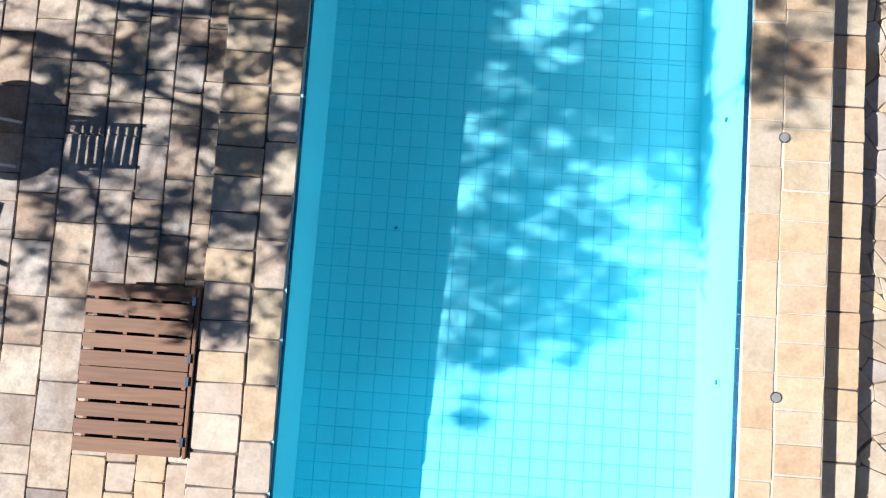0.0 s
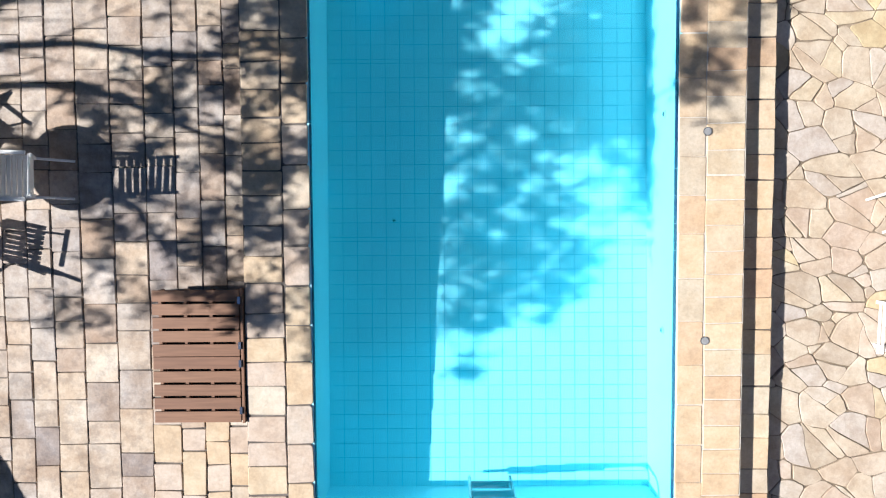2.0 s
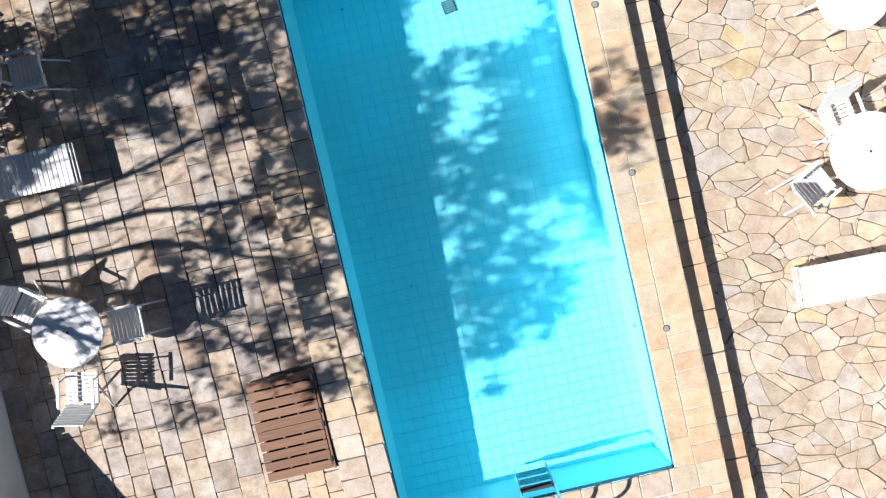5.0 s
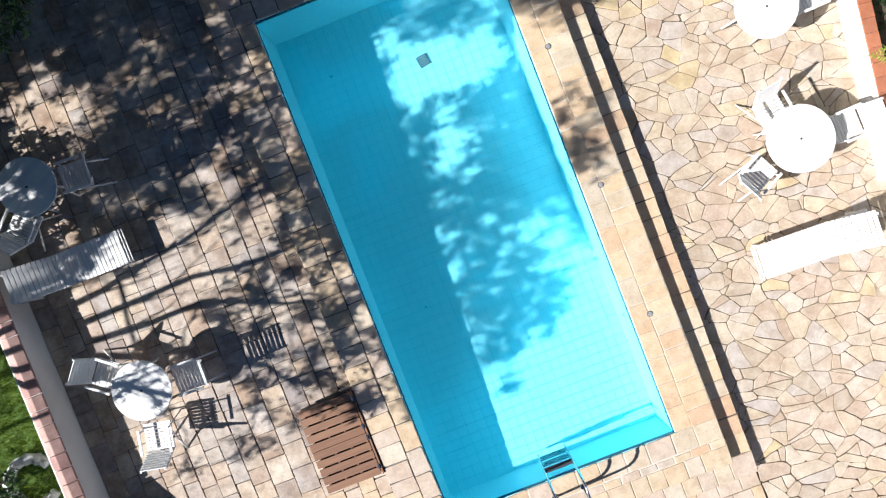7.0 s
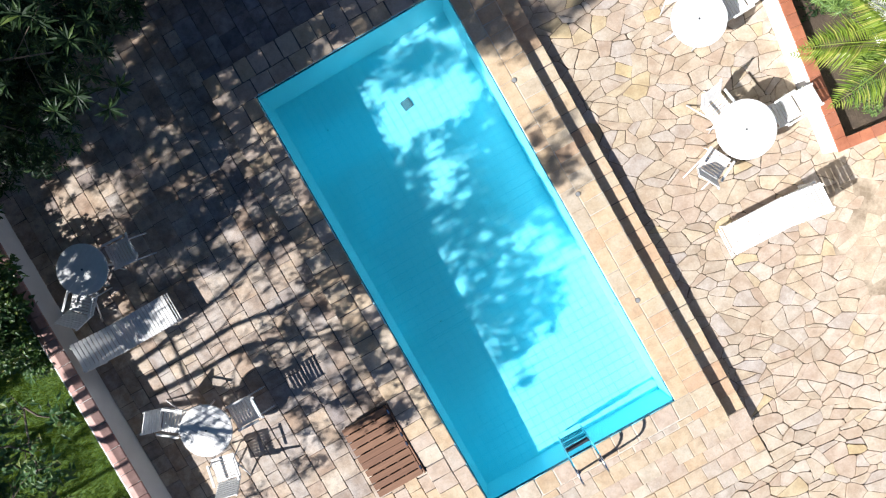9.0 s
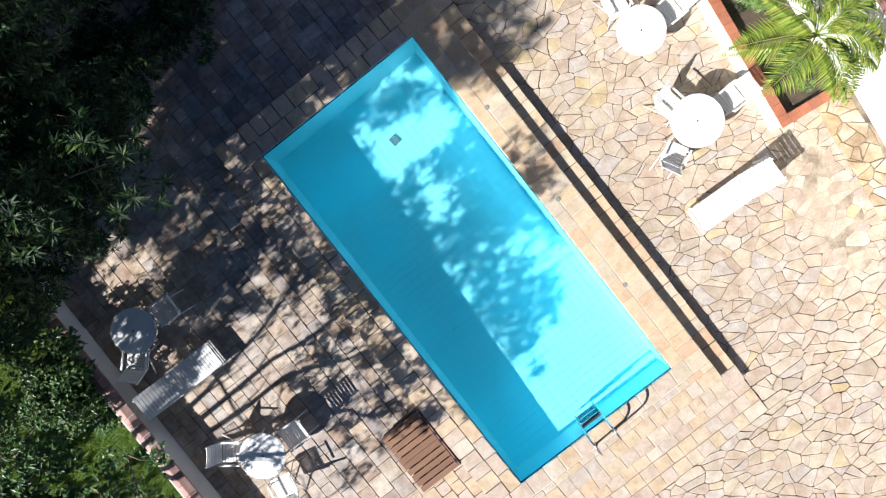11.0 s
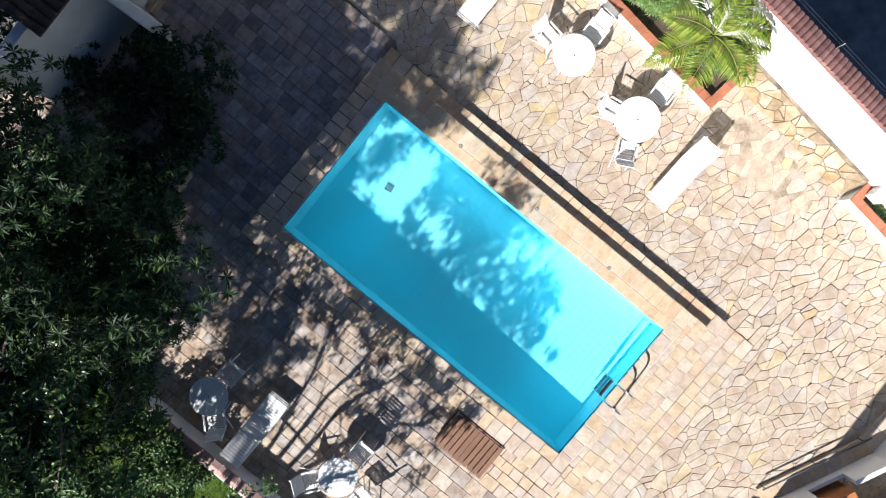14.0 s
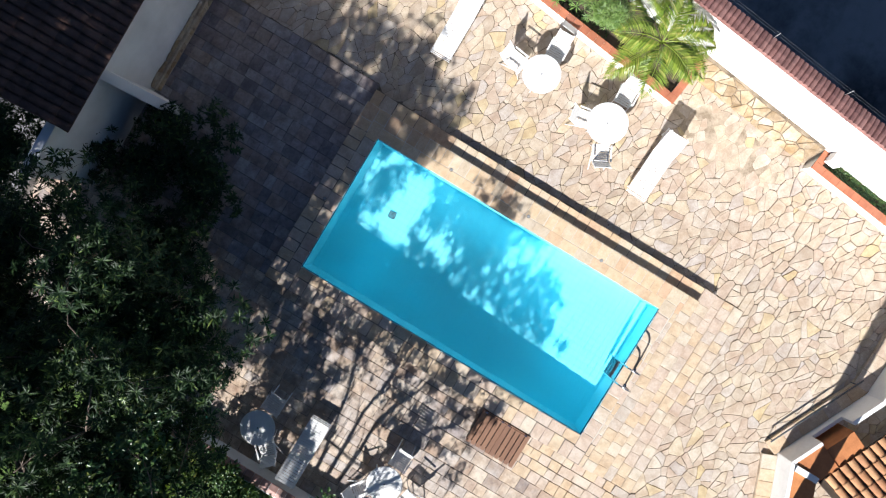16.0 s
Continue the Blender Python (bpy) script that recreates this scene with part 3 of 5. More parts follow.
def planter(name, u0, u1, v0, v1, top, label):
    """A walled flower bed: white sides, terracotta rim tiles, earth inside."""
    w = 0.17
    bm = box(u0, u0 + w, v0, v1, Z_PAVE - 0.2, top - 0.03, 0.006)
    add_box(bm, u0 + w, u1, v0, v0 + w, Z_PAVE - 0.2, top - 0.03)
    add_box(bm, u0 + w, u1, v1 - w, v1, Z_PAVE - 0.2, top - 0.03)
    body = tagged(east(name, bm, WALLWHITE), label, "planter", kind="structure")
    for lo, hi in courses(v0 - 0.02, v1 + 0.02, [0.24], random):
        link("rim_tile", box(u0 - 0.025, u0 + w + 0.02, lo + 0.002, hi - 0.002, top - 0.028, top + random.uniform(-0.003, 0.003), 0.004), TERRA, body)
    for vv0 in (v0 - 0.02, v1 - w - 0.02):
        for lo, hi in courses(u0 + w + 0.024, u1, [0.24], random):
            link("rim_tile", box(lo + 0.002, hi - 0.002, vv0, vv0 + w + 0.04, top - 0.028, top + random.uniform(-0.003, 0.003), 0.004), TERRA, body)
    link("soil", box(u0 + w, u1, v0 + w, v1 - w, Z_PAVE - 0.2, top - 0.22), EARTH, body, "dark moist planting soil")
    return body


planter("planter_north", 0.0, 1.478, 0.0, 9.5, 0.17, "walled flower bed with a terracotta tile rim")
planter("planter_south", 0.92, 1.478, -9.5, -3.92, 0.17, "narrow walled flower bed with a terracotta tile rim")
pier = tagged(east("wall_pier", box(1.2, 1.478, -4.35, -4.05, 0.2, 0.5, 0.01), WALLWHITE), "short white pier against the street wall", "pier", kind="structure")

# ---- house with old tiled roof ----
house = empty("house", Matrix(), "white rendered house with an old dark clay tile roof", "house")
part("wall", box(1.6, 8.0, 14.75, 15.0, -0.3, 2.62, 0.01), WALLOLD, house)
part("side_wall", box(-1.0, 1.598, 14.77, 15.0, -0.3, 2.55, 0.01), WALLOLD, house)
house_plinth = part("plinth", box(2.05, 8.0, 14.6, 14.748, -0.3, 0.03, 0.02), SANDY, house, "rough yellow stone plinth")
for x, y, poly in crazy_cells([(2.1, 0.0), (7.9, 0.0), (7.9, 0.3), (2.1, 0.3)], 0.2, 0.006, random.Random(5)):
    bm = bmesh.new()
    add_prism(bm, [(px - x, py - y) for px, py in poly], -0.03, 0.03, 0.012)
    ob = link("stone", bm, STONEWALL, house_plinth)
    ob.location, ob.rotation_euler = (x, 14.56 + y * 0.6, -0.14 + y * 0.7), (radians(48), 0, 0)
bm = bmesh.new()
pr = [(13.75, -0.3), (13.85, 0.9), (14.2, 1.5), (14.748, 2.3), (14.748, -0.3)]
ends = [[bm.verts.new((x, y, z)) for y, z in pr] for x in (1.72, 1.98)]
for i in range(5):
    bm.faces.new((ends[0][i], ends[0][(i + 1) % 5], ends[1][(i + 1) % 5], ends[1][i]))
bm.faces.new(ends[0][::-1])
bm.faces.new(ends[1])
bmesh.ops.recalc_face_normals(bm, faces=bm.faces[:])
bmesh.ops.bevel(bm, geom=bm.edges[:], offset=0.03, segments=2, affect="EDGES")
part("buttress", bm, WALLOLD, house, "sloping white buttress with a rounded top")


def tile_roof(parent, m, width, depth, mat, pitch=0.21, course=0.36, limit=260, slab_mat=EARTH):
    """Barrel tiles in courses on a sloping slab; m: the pose of its eaves' first corner, x along the eaves, y up the slope."""
    slab = link("roof", box(0, width, 0, depth, -0.12, -0.03), slab_mat, parent)
    slab.matrix_world = m
    me = None
    spots = [(i, j) for j in range(int(depth / course)) for i in range(int(width / pitch))]
    for i, j in spots[:limit]:
        if me is None:
            bm = bmesh.new()
            rings = []
            for yy, r, dz in ((-0.02, 0.105, 0.022), (course + 0.03, 0.085, 0.0)):
                outer = [bm.verts.new((r * math.cos(a), yy, dz + r * math.sin(a) * 0.75)) for a in [math.pi * k / 6 for k in range(7)]]
                inner = [bm.verts.new(((r - 0.014) * math.cos(a), yy, dz + (r - 0.014) * math.sin(a) * 0.75)) for a in [math.pi * k / 6 for k in range(7)]]
                rings.append((outer, inner))
            for k in range(6):
                bm.faces.new((rings[0][0][k], rings[0][0][k + 1], rings[1][0][k + 1], rings[1][0][k]))
                bm.faces.new((rings[0][1][k + 1], rings[0][1][k], rings[1][1][k], rings[1][1][k + 1]))
                bm.faces.new((rings[0][0][k + 1], rings[0][0][k], rings[0][1][k], rings[0][1][k + 1]))
            ob = link("roof_tile", bm, mat, slab)
            me = ob.data
        else:
            ob = new("roof_tile", me)
            ob.parent = slab
        ob.location = ((i + 0.5) * pitch + random.uniform(-0.006, 0.006), j * course, -0.02 + random.uniform(0, 0.008))
        ob.rotation_euler = (random.uniform(-0.02, 0.02), 0, random.uniform(-0.02, 0.02))
    return slab


tile_roof(house, pose(0.35, 14.42, 2.62, 22, 0, 0), 5.6, 4.2, OLDTILE, limit=290)

# ---- lower house and parapet by the ramp ----
lodge = empty("lodge", Matrix(), "white house corner with terracotta ledge and clay tile roof", "house")
def frame_along(a, b):
    """A pose at a, its x towards b and its y to the side of the terrace."""
    d = (Vector((*b, 0)) - Vector((*a, 0))).normalized()
    return Matrix(((d.x, -d.y, 0, a[0]), (d.y, d.x, 0, a[1]), (0, 0, 1, 0), (0, 0, 0, 1)))


L = frame_along((2.35, -4.89), (4.93, -6.05))
L_EAST, L_WEST = frame_along((4.93, -6.05), (8.5, -6.15)), frame_along((0.3, -5.72), (2.35, -4.89))
LODGE_PARTS = [("wall", L, box(0.0, 0.93, -0.1, 0, -0.4, 0.47, 0.008), WALLWHITE), ("wall", L, box(0.932, 1.878, -0.1, 0, -0.4, 0.02, 0.008), WALLWHITE), ("wall", L, box(1.88, 2.86, -0.12, 0, -0.4, 0.47, 0.008), WALLWHITE),
               ("wall", L_EAST, box(0.0, 4.5, -0.12, 0, -0.4, 0.47, 0.008), WALLWHITE), ("wall", L_WEST, box(-4.0, 2.2, -0.1, 0, -0.4, 0.47, 0.008), WALLWHITE),
               ("side_wall", Matrix(), box(2.18, 2.35, -5.72, -5.06, -0.4, 0.5, 0.01), WALLWHITE),
               ("ledge", L, box(0.12, 0.93, -0.85, -0.103, -0.4, 0.44, 0.01), ORANGE), ("ledge", L, box(0.95, 1.8, -1.0, -0.28, -0.4, 0.40, 0.01), ORANGE), ("ledge", L_WEST, box(-4.0, 1.95, -0.75, -0.103, -0.4, 0.43, 0.01), ORANGE),
               # The black slab behind the parapet stands in for shade under the roof.
               # The tall unseen pillar is added only to shade the parapet and paving.
               ("room", L, box(1.752, 6.0, -4, -0.243, -0.5, -0.3), DARK), ("chimney", Matrix(), box(-0.35, 0.35, -6.0, -5.55, -0.4, 5.4, 0.02), WALLWHITE)]
for nm, m, bm, mat in LODGE_PARTS:
    part(nm, bm, mat, lodge).matrix_world = m
tile_roof(lodge, pose(5.5, -7.16, 0.42, 17, 0, 157.7), 3.5, 3.4, ROOFTILE, pitch=0.24, limit=200)
rp = random.Random(17)
for m, x0, x1, depth in ((L, -0.12, 2.94, 0.44), (L_EAST, 0.05, 4.5, 0.46), (L_WEST, -4.0, 2.13, 0.42)):
    pl = tagged(link("ramp_plinth", box(x0, x1, 0.002, depth, -0.6, -0.19), SANDY), "low plinth of cream stone slabs along the white parapet", "plinth", kind="structure")
    pl.matrix_world = m
    for lo, hi in courses(x0, x1, [0.34, 0.42, 0.5], rp):
        bm = bmesh.new()
        add_prism(bm, chipped(hi - lo, depth, 0.004, rp), -0.05, 0.0, 0.006)
        ob = link("slab", bm, CREAM, pl)
        ob.location = ((lo + hi) / 2, depth / 2 + 0.003, -0.17 + rp.uniform(-0.003, 0.003))
rail = empty("handrail", L, "thin dark metal handrail along the stone plinth", "handrail")
part("rail", tube([(-0.05, 0.47, 0.0), (2.9, 0.47, 0.0)], 0.022), DARK, rail)
for x in (0.02, 1.4, 2.7):
    part("post", tube([(x, 0.47, Z_PAVE - 0.03), (x, 0.47, 0.0)], 0.014), DARK, rail)

# ---- pool fittings ----
ladder = empty("pool_ladder", pose(2.0, 0.07, 0.0), "stainless steel pool ladder with curved handrails", "pool ladder")
for sx in (-0.25, 0.25):
    pts = [(sx, -0.36, -0.01)] + [(sx, -0.36 + 0.235 * (1 - math.cos(a)), 0.52 + 0.235 * math.sin(a)) for a in [math.pi * k / 10 for k in range(9)]] + [(sx, 0.10, 0.30), (sx, 0.10, -0.75)]
    part("handrail", tube(pts, 0.021, 10), STEEL, ladder)
    part("flange", tube([(sx, -0.36, -0.002), (sx, -0.36, 0.02)], 0.045, 14), STEEL, ladder)
for z in (-0.03, -0.28, -0.53):
    step = part("step", box(-0.245, 0.245, 0.05, 0.145, z - 0.02, z, 0.008), STEEL, ladder)
    part("tread_pad", box(-0.22, 0.22, 0.06, 0.135, z + 0.0005, z + 0.004), DARK, step, "dark ribbed tread pad")

for x, y, z in ((4.31, 2.01, 0.002), (4.31, 4.29, 0.002), (4.31, 6.70, 0.002), (1.9, 9.22, 0.002)):
    d = empty("deck_fitting", pose(x, y, z), "round grey deck fitting cap set in the coping", "fitting", "coping fittings")
    # The thin dark rim paints the shadow round the cap.
    part("rim", tube([(0, 0, -0.01), (0, 0, 0.008)], 0.047, 20), DARK, d)
    part("cap", tube([(0, 0, 0.009), (0, 0, 0.013)], 0.040, 20), CAPGREY, d, "grey plastic cap")
dr = empty("pool_drain", pose(2.42, 7.55, floor_z(7.55) + 0.002, -2.2, 0, 8), "square dark drain grate on the pool floor", "drain")
part("frame", box(-0.105, 0.105, -0.105, 0.105, 0, 0.012, 0.004), DARK, dr)
for k in range(5):
    part("bar", box(-0.08, 0.08, -0.085 + k * 0.037, -0.067 + k * 0.037, 0.0125, 0.018), CAPGREY, dr)
for y in (2.05, 4.55):
    inl = empty("pool_inlet", pose(3.998, y, -0.42, 0, -90, 0), "round water inlet in the pool wall", "inlet", "pool inlets")
    part("ring", tube([(0, 0, 0), (0, 0, 0.012)], 0.045, 18), POOLTILE, inl)
    part("nozzle", tube([(0, 0, 0.0125), (0, 0, 0.018)], 0.026, 14), DARK, inl)
for x, y in ((0.75, 7.9), (0.83, 3.35)):
    bm = bmesh.new()
    for k in range(4):
        a = k * 1.4
        vs = [bm.verts.new((0.026 * math.cos(a) * s - 0.008 * math.sin(a) * w, 0.026 * math.sin(a) * s + 0.008 * math.cos(a) * w, 0.004 + 0.003 * k)) for s, w in ((0, 0), (0.5, 1), (1.0, 0), (0.5, -1))]
        bm.faces.new(vs)
    leaf = tagged(link("fallen_leaves", bm, LEAF_DARK), "few dark fallen leaves on the pool floor", "leaves")
    leaf.location = (x, y, floor_z(y))
    mod = leaf.modifiers.new("thickness", "SOLIDIFY")
    mod.thickness = 0.002

# ---- pump hatch ----
hatch = empty("pump_hatch", pose(-1.245, 1.87, Z_DECK - 0.028), "reddish-brown slatted wooden hatch lid beside the coping", "hatch")
# Dark colour here gives the slat gaps their shade.
part("box", box(-0.47, 0.47, -0.71, 0.71, 0.03, 0.18), DARK, hatch, "pit box coloured dark for the shade between the slats")
for sx in (-0.42, -0.14, 0.14, 0.42):
    part("batten", box(sx - 0.018, sx + 0.018, -0.735, 0.735, 0.18, 0.276, 0.004), HATCHWOOD, hatch)
n = 10
for k in range(n):
    y0 = -0.745 + k * 0.149
    g = 0.013
    part("slat", box(-0.5 + random.uniform(-0.006, 0.006), 0.455, y0 + (g if k != 5 else 0.003), y0 + 0.149 - (g if k != 4 else 0.003), 0.277, 0.30, 0.004), HATCHWOOD, hatch)
part("side_board", box(0.465, 0.495, -0.745, 0.745, 0.2, 0.292, 0.004), HATCHWOOD, hatch)
for y in (-0.6, -0.08, 0.12, 0.62):
    part("hinge", box(0.44, 0.47, y - 0.04, y + 0.04, 0.3005, 0.306), STEEL, hatch)

# ---- furniture ----
def round_table(m, radius, label, planked):
    t = empty("round_table", m, label, "table", "garden tables")
    n = 10
    for k in range(n):
        y0, y1 = -radius + k * 2 * radius / n, -radius + (k + 1) * 2 * radius / n
        g = 0.0022 if planked else 0.0004
        ys = [y0 + g + (y1 - y0 - 2 * g) * i / 4 for i in range(5)]
        right = [(math.sqrt(max(radius ** 2 - y * y, 0.0004)), y) for y in ys]
        bm = bmesh.new()
        add_prism(bm, right + [(-x, y) for x, y in right[::-1]], 0.695, 0.72, 0.003)
        part("plank", bm, WHITE, t)
    bm = bmesh.new()
    add_tube(bm, [(0, 0, 0.66), (0, 0, 0.694)], radius * 0.9, 32)
    part("apron", bm, WHITE, t)
    # No real opening: a dark disc stands in for the hole's shade.
    part("umbrella_hole_disc", tube([(0, 0, 0.7195), (0, 0, 0.7215)], 0.02, 14), DARK, t, "dark disc for the shade in the umbrella hole")
    for sx, sy in ((-1, -1), (1, -1), (1, 1), (-1, 1)):
        part("leg", tube([(sx * radius * 0.55, sy * radius * 0.55, 0.0), (sx * radius * 0.42, sy * radius * 0.42, 0.66)], [0.02, 0.024]), WHITE, t)
    part("brace", box(-0.42 * radius, 0.42 * radius, -0.015, 0.015, 0.3, 0.33), WHITE, t)
    return t


def slatted_chair():
    """A folding slatted garden armchair; it faces its own +y."""
    c = empty("garden_chair", Matrix(), "white slatted wooden folding garden armchair", "chair", "garden chairs")
    for k in range(8):
        y = -0.20 + k * 0.058
        part("seat_slat", box(-0.225, 0.225, y - 0.023, y + 0.023, 0.42, 0.437, 0.004), WHITE, c)
    for sx in (-0.2, 0.2):
        part("seat_rail", box(sx - 0.015, sx + 0.015, -0.22, 0.22, 0.385, 0.419, 0.004), WHITE, c)
    tilt = pose(0, -0.22, 0.44, 30, 0, 0)
    for k in range(8):
        z = 0.05 + k * 0.048
        part("back_slat", box(-0.215, 0.215, -0.009, 0.009, z - 0.019, z + 0.019, 0.004, tilt), WHITE, c)
    for sx in (-0.2, 0.2):
        part("back_post", box(sx - 0.018, sx + 0.018, -0.03, -0.010, -0.06, 0.42, 0.004, tilt), WHITE, c)
        part("armrest", box(sx * 1.2 - 0.022, sx * 1.2 + 0.022, -0.25, 0.18, 0.58, 0.6, 0.008), WHITE, c)
        part("front_leg", tube([(sx * 1.12, 0.28, 0.0), (sx * 1.12, 0.12, 0.58)], 0.013), WHITE, c)
        part("rear_leg", tube([(sx * 1.05, -0.40, 0.0), (sx * 1.05, 0.05, 0.42)], 0.015), WHITE, c)
    return c


def sun_lounger(m, label, back):
    """A slatted sun lounger, its head at +x; back: the rise of the backrest in degrees."""
    l = empty("sun_lounger", m, label, "sun lounger", "sun loungers")
    for k in range(17):
        x = -0.93 + k * 0.069
        part("slat", box(x - 0.029, x + 0.029, -0.29, 0.29, 0.315, 0.333, 0.004), WHITE, l)
    hinge = pose(0.205, 0, 0.315, 0, -back, 0)
    rest = part("backrest", box(0.02, 0.74, -0.25, -0.21, -0.03, -0.002, 0.004, hinge), WHITE, l)
    part("back_rail", box(0.02, 0.74, 0.21, 0.25, -0.03, -0.002, 0.004, hinge), WHITE, rest)
    for k in range(10):
        x = 0.045 + k * 0.071
        part("back_slat", box(x - 0.030, x + 0.030, -0.29, 0.29, 0.0, 0.018, 0.004, hinge), WHITE, rest)
    for sy in (-0.25, 0.25):
        part("side_rail", box(-0.95, 0.95, sy - 0.02, sy + 0.02, 0.262, 0.314, 0.005), WHITE, l)
        for x in (-0.85, 0.8):
            part("leg", box(x - 0.025, x + 0.025, sy - 0.02, sy + 0.02, 0.0, 0.261, 0.004), WHITE, l)
    part("end_rail", box(-1.0, -0.985, -0.29, 0.29, 0.29, 0.32, 0.004), WHITE, l)
    part("end_rail", box(-1.04, -1.02, -0.29, 0.29, 0.28, 0.30, 0.004), WHITE, l)
    part("prop", tube([(0.8, -0.25, 0.27), (0.24 + 0.6 * math.cos(radians(back)), -0.25, 0.315 + 0.6 * math.sin(radians(back)) - 0.03)], 0.012), WHITE, l)
    return l


round_table(pose(-4.20, 7.55, Z_DECK, 0, 0, 28), 0.47, "round white plank garden table in dappled shade", True)
round_table(pose(-3.74, 3.91, Z_DECK, 0, 0, -55), 0.48, "round white plank garden table with an umbrella hole", True)
round_table(pose(7.39, 3.83, Z_PAVE), 0.54, "round white garden table on the sunny paving", False)
round_table(pose(7.60, 5.95, Z_PAVE, 0, 0, 40), 0.50, "round white garden table beside the flower bed", False)
first = slatted_chair()
places = [(-3.58, 7.52, Z_DECK, 88), (-4.64, 7.1, Z_DECK, -45), (-3.10, 3.84, Z_DECK, 88), (-4.30, 4.33, Z_DECK, -128), (-3.92, 3.10, Z_DECK, -12),
          (7.26, 4.36, Z_PAVE, 190), (8.30, 3.75, Z_PAVE, 92), (6.72, 3.55, Z_PAVE, -62), (8.38, 5.92, Z_PAVE, 92), (7.62, 6.68, Z_PAVE, 172)]
for k, (x, y, z, a) in enumerate(places):
    if k == 0:
        first.matrix_world = pose(x, y, z, 0, 0, a)
    else:
        copy_thing(first, pose(x, y, z, 0, 0, a))
sun_lounger(pose(-4.32, 6.20, Z_DECK, 0, 0, 180), "white slatted sun lounger against the low wall", 26)
sun_lounger(pose(7.28, 2.10, Z_PAVE, 0, 0, -2), "white slatted sun lounger with raised back in full sun", 34)
sun_lounger(pose(7.75, 8.52, Z_PAVE, 0, 0, 0), "white slatted sun lounger in the shade", 26)

# ---- plants ----
def add_leaf(bm, base, way, up, length, width, droop):
    """One folded, pointed leaf of four triangles."""
    side = way.cross(up)
    if side.length < 1e-4:
        side = way.orthogonal()
    side.normalize()
    mid = base + way * length * 0.45
    tip = base + way * length - up * droop * length
    a, b = bm.verts.new(base), bm.verts.new(tip)
    c, d = bm.verts.new(mid + side * width * 0.5 + up * width * 0.18), bm.verts.new(mid - side * width * 0.5 + up * width * 0.18)
    e = bm.verts.new(mid)
    for f in ((a, e, c), (e, b, c), (a, d, e), (e, d, b)):
        bm.faces.new(f)


def rand_dir(r):
    while True:
        v = Vector((r.uniform(-1, 1), r.uniform(-1, 1), r.uniform(-1, 1)))
        if 0.05 < v.length < 1:
            return v.normalized()


def crown(clumps, r, leaves, length, width, rosette, flat=0.75):
    """Leaves round twig ends; clumps: (centre, radius, twig ends)."""
    bm = bmesh.new()
    for c, rad, count in clumps:
        c = Vector(c)
        for _ in range(count):
            d = rand_dir(r)
            p = c + Vector((d.x, d.y, d.z * flat)) * rad * r.uniform(0.45, 1.05)
            axis = (d + Vector((0, 0, 0.8))).normalized()
            for k in range(leaves):
                if rosette:
                    s = axis.orthogonal().normalized()
                    s.rotate(Matrix.Rotation(k * 2.4 + r.random(), 3, axis))
                    way = (s + axis * r.uniform(0.1, 0.7)).normalized()
                    add_leaf(bm, p, way, axis, length * r.uniform(0.7, 1.15), width, r.uniform(0.05, 0.3))
                else:
                    way = rand_dir(r)
                    way.z *= 0.5
                    way.normalize()
                    add_leaf(bm, p + rand_dir(r) * length * 1.3 * r.random(), way, Vector((0, 0, 1)), length * r.uniform(0.6, 1.2), width * r.uniform(0.7, 1.2), r.uniform(0.1, 0.5))
    return bm


def tree(label, foot, top, clumps, leaf_mat, leaves, length, width, rosette, seed, trunk_r=0.13, name="tree", flat=0.75, boughs=()):
    r = random.Random(seed)
    t = empty(name, pose(*foot), label, "tree" if name == "tree" else "shrub", "garden trees" if name == "tree" else "")
    o, e = Vector(foot), Vector(top)
    bm = bmesh.new()
    bend = [Vector((r.uniform(-0.12, 0.12), r.uniform(-0.12, 0.12), 0)) for _ in range(6)]
    pts = [(e - o) * k / 5 + (bend[k] if 0 < k < 5 else Vector()) for k in range(6)]
    add_tube(bm, pts, [trunk_r * (1.25 - 0.14 * k) for k in range(6)], 9)
    part("trunk", bm, BARK, t)
    # each limb forks from the nearest one that already stands, and thins outwards
    forks = [(p, trunk_r * 0.42) for p in pts[3:]]
    for c, rad, _ in sorted(clumps, key=lambda k: (Vector(k[0]) - e).length):
        c = Vector(c) - o
        s, thick = min(forks, key=lambda f: (f[0] - c).length)
        m1 = s.lerp(c, 0.5) + rand_dir(r) * 0.15 * (c - s).length
        bm = bmesh.new()
        add_tube(bm, [s, m1, c], [thick, thick * 0.85, thick * 0.7], 6)
        forks.append((c, max(thick * 0.8, 0.012)))
        for _ in range(3):
            add_tube(bm, [m1.lerp(c, r.uniform(0.2, 1.0)), c + rand_dir(r) * rad * 0.85], [thick * 0.4, 0.003], 5)
        part("limb", bm, BARK, t)
    for run in boughs:
        path = [pts[-1]] + [Vector(p) - o for p in run]
        bm = bmesh.new()
        for k in range(len(path) - 1, 0, -1):
            path.insert(k, path[k - 1].lerp(path[k], 0.5) + rand_dir(r) * 0.1)
        add_tube(bm, path, [0.075 - 0.053 * k / (len(path) - 1) for k in range(len(path))], 7)
        for a, b in zip(path[2:], path[3:]):
            for f in (0.5,):
                s = a.lerp(b, f)
                way = ((b - a).normalized() + Vector((0, r.choice((-1, 1)) * r.uniform(0.2, 0.5), r.uniform(-0.1, 0.2)))).normalized()
                m1 = s + way * r.uniform(0.35, 0.6)
                add_tube(bm, [s, m1, m1 + (way + rand_dir(r) * 0.4) * r.uniform(0.3, 0.6)], [0.024, 0.015, 0.005], 5)
        part("bough", bm, BARK, t)
    bm = crown([(Vector(c) - o, rad, n) for c, rad, n in clumps], r, leaves, length, width, rosette, flat)
    part("crown", bm, leaf_mat, t)
    return t


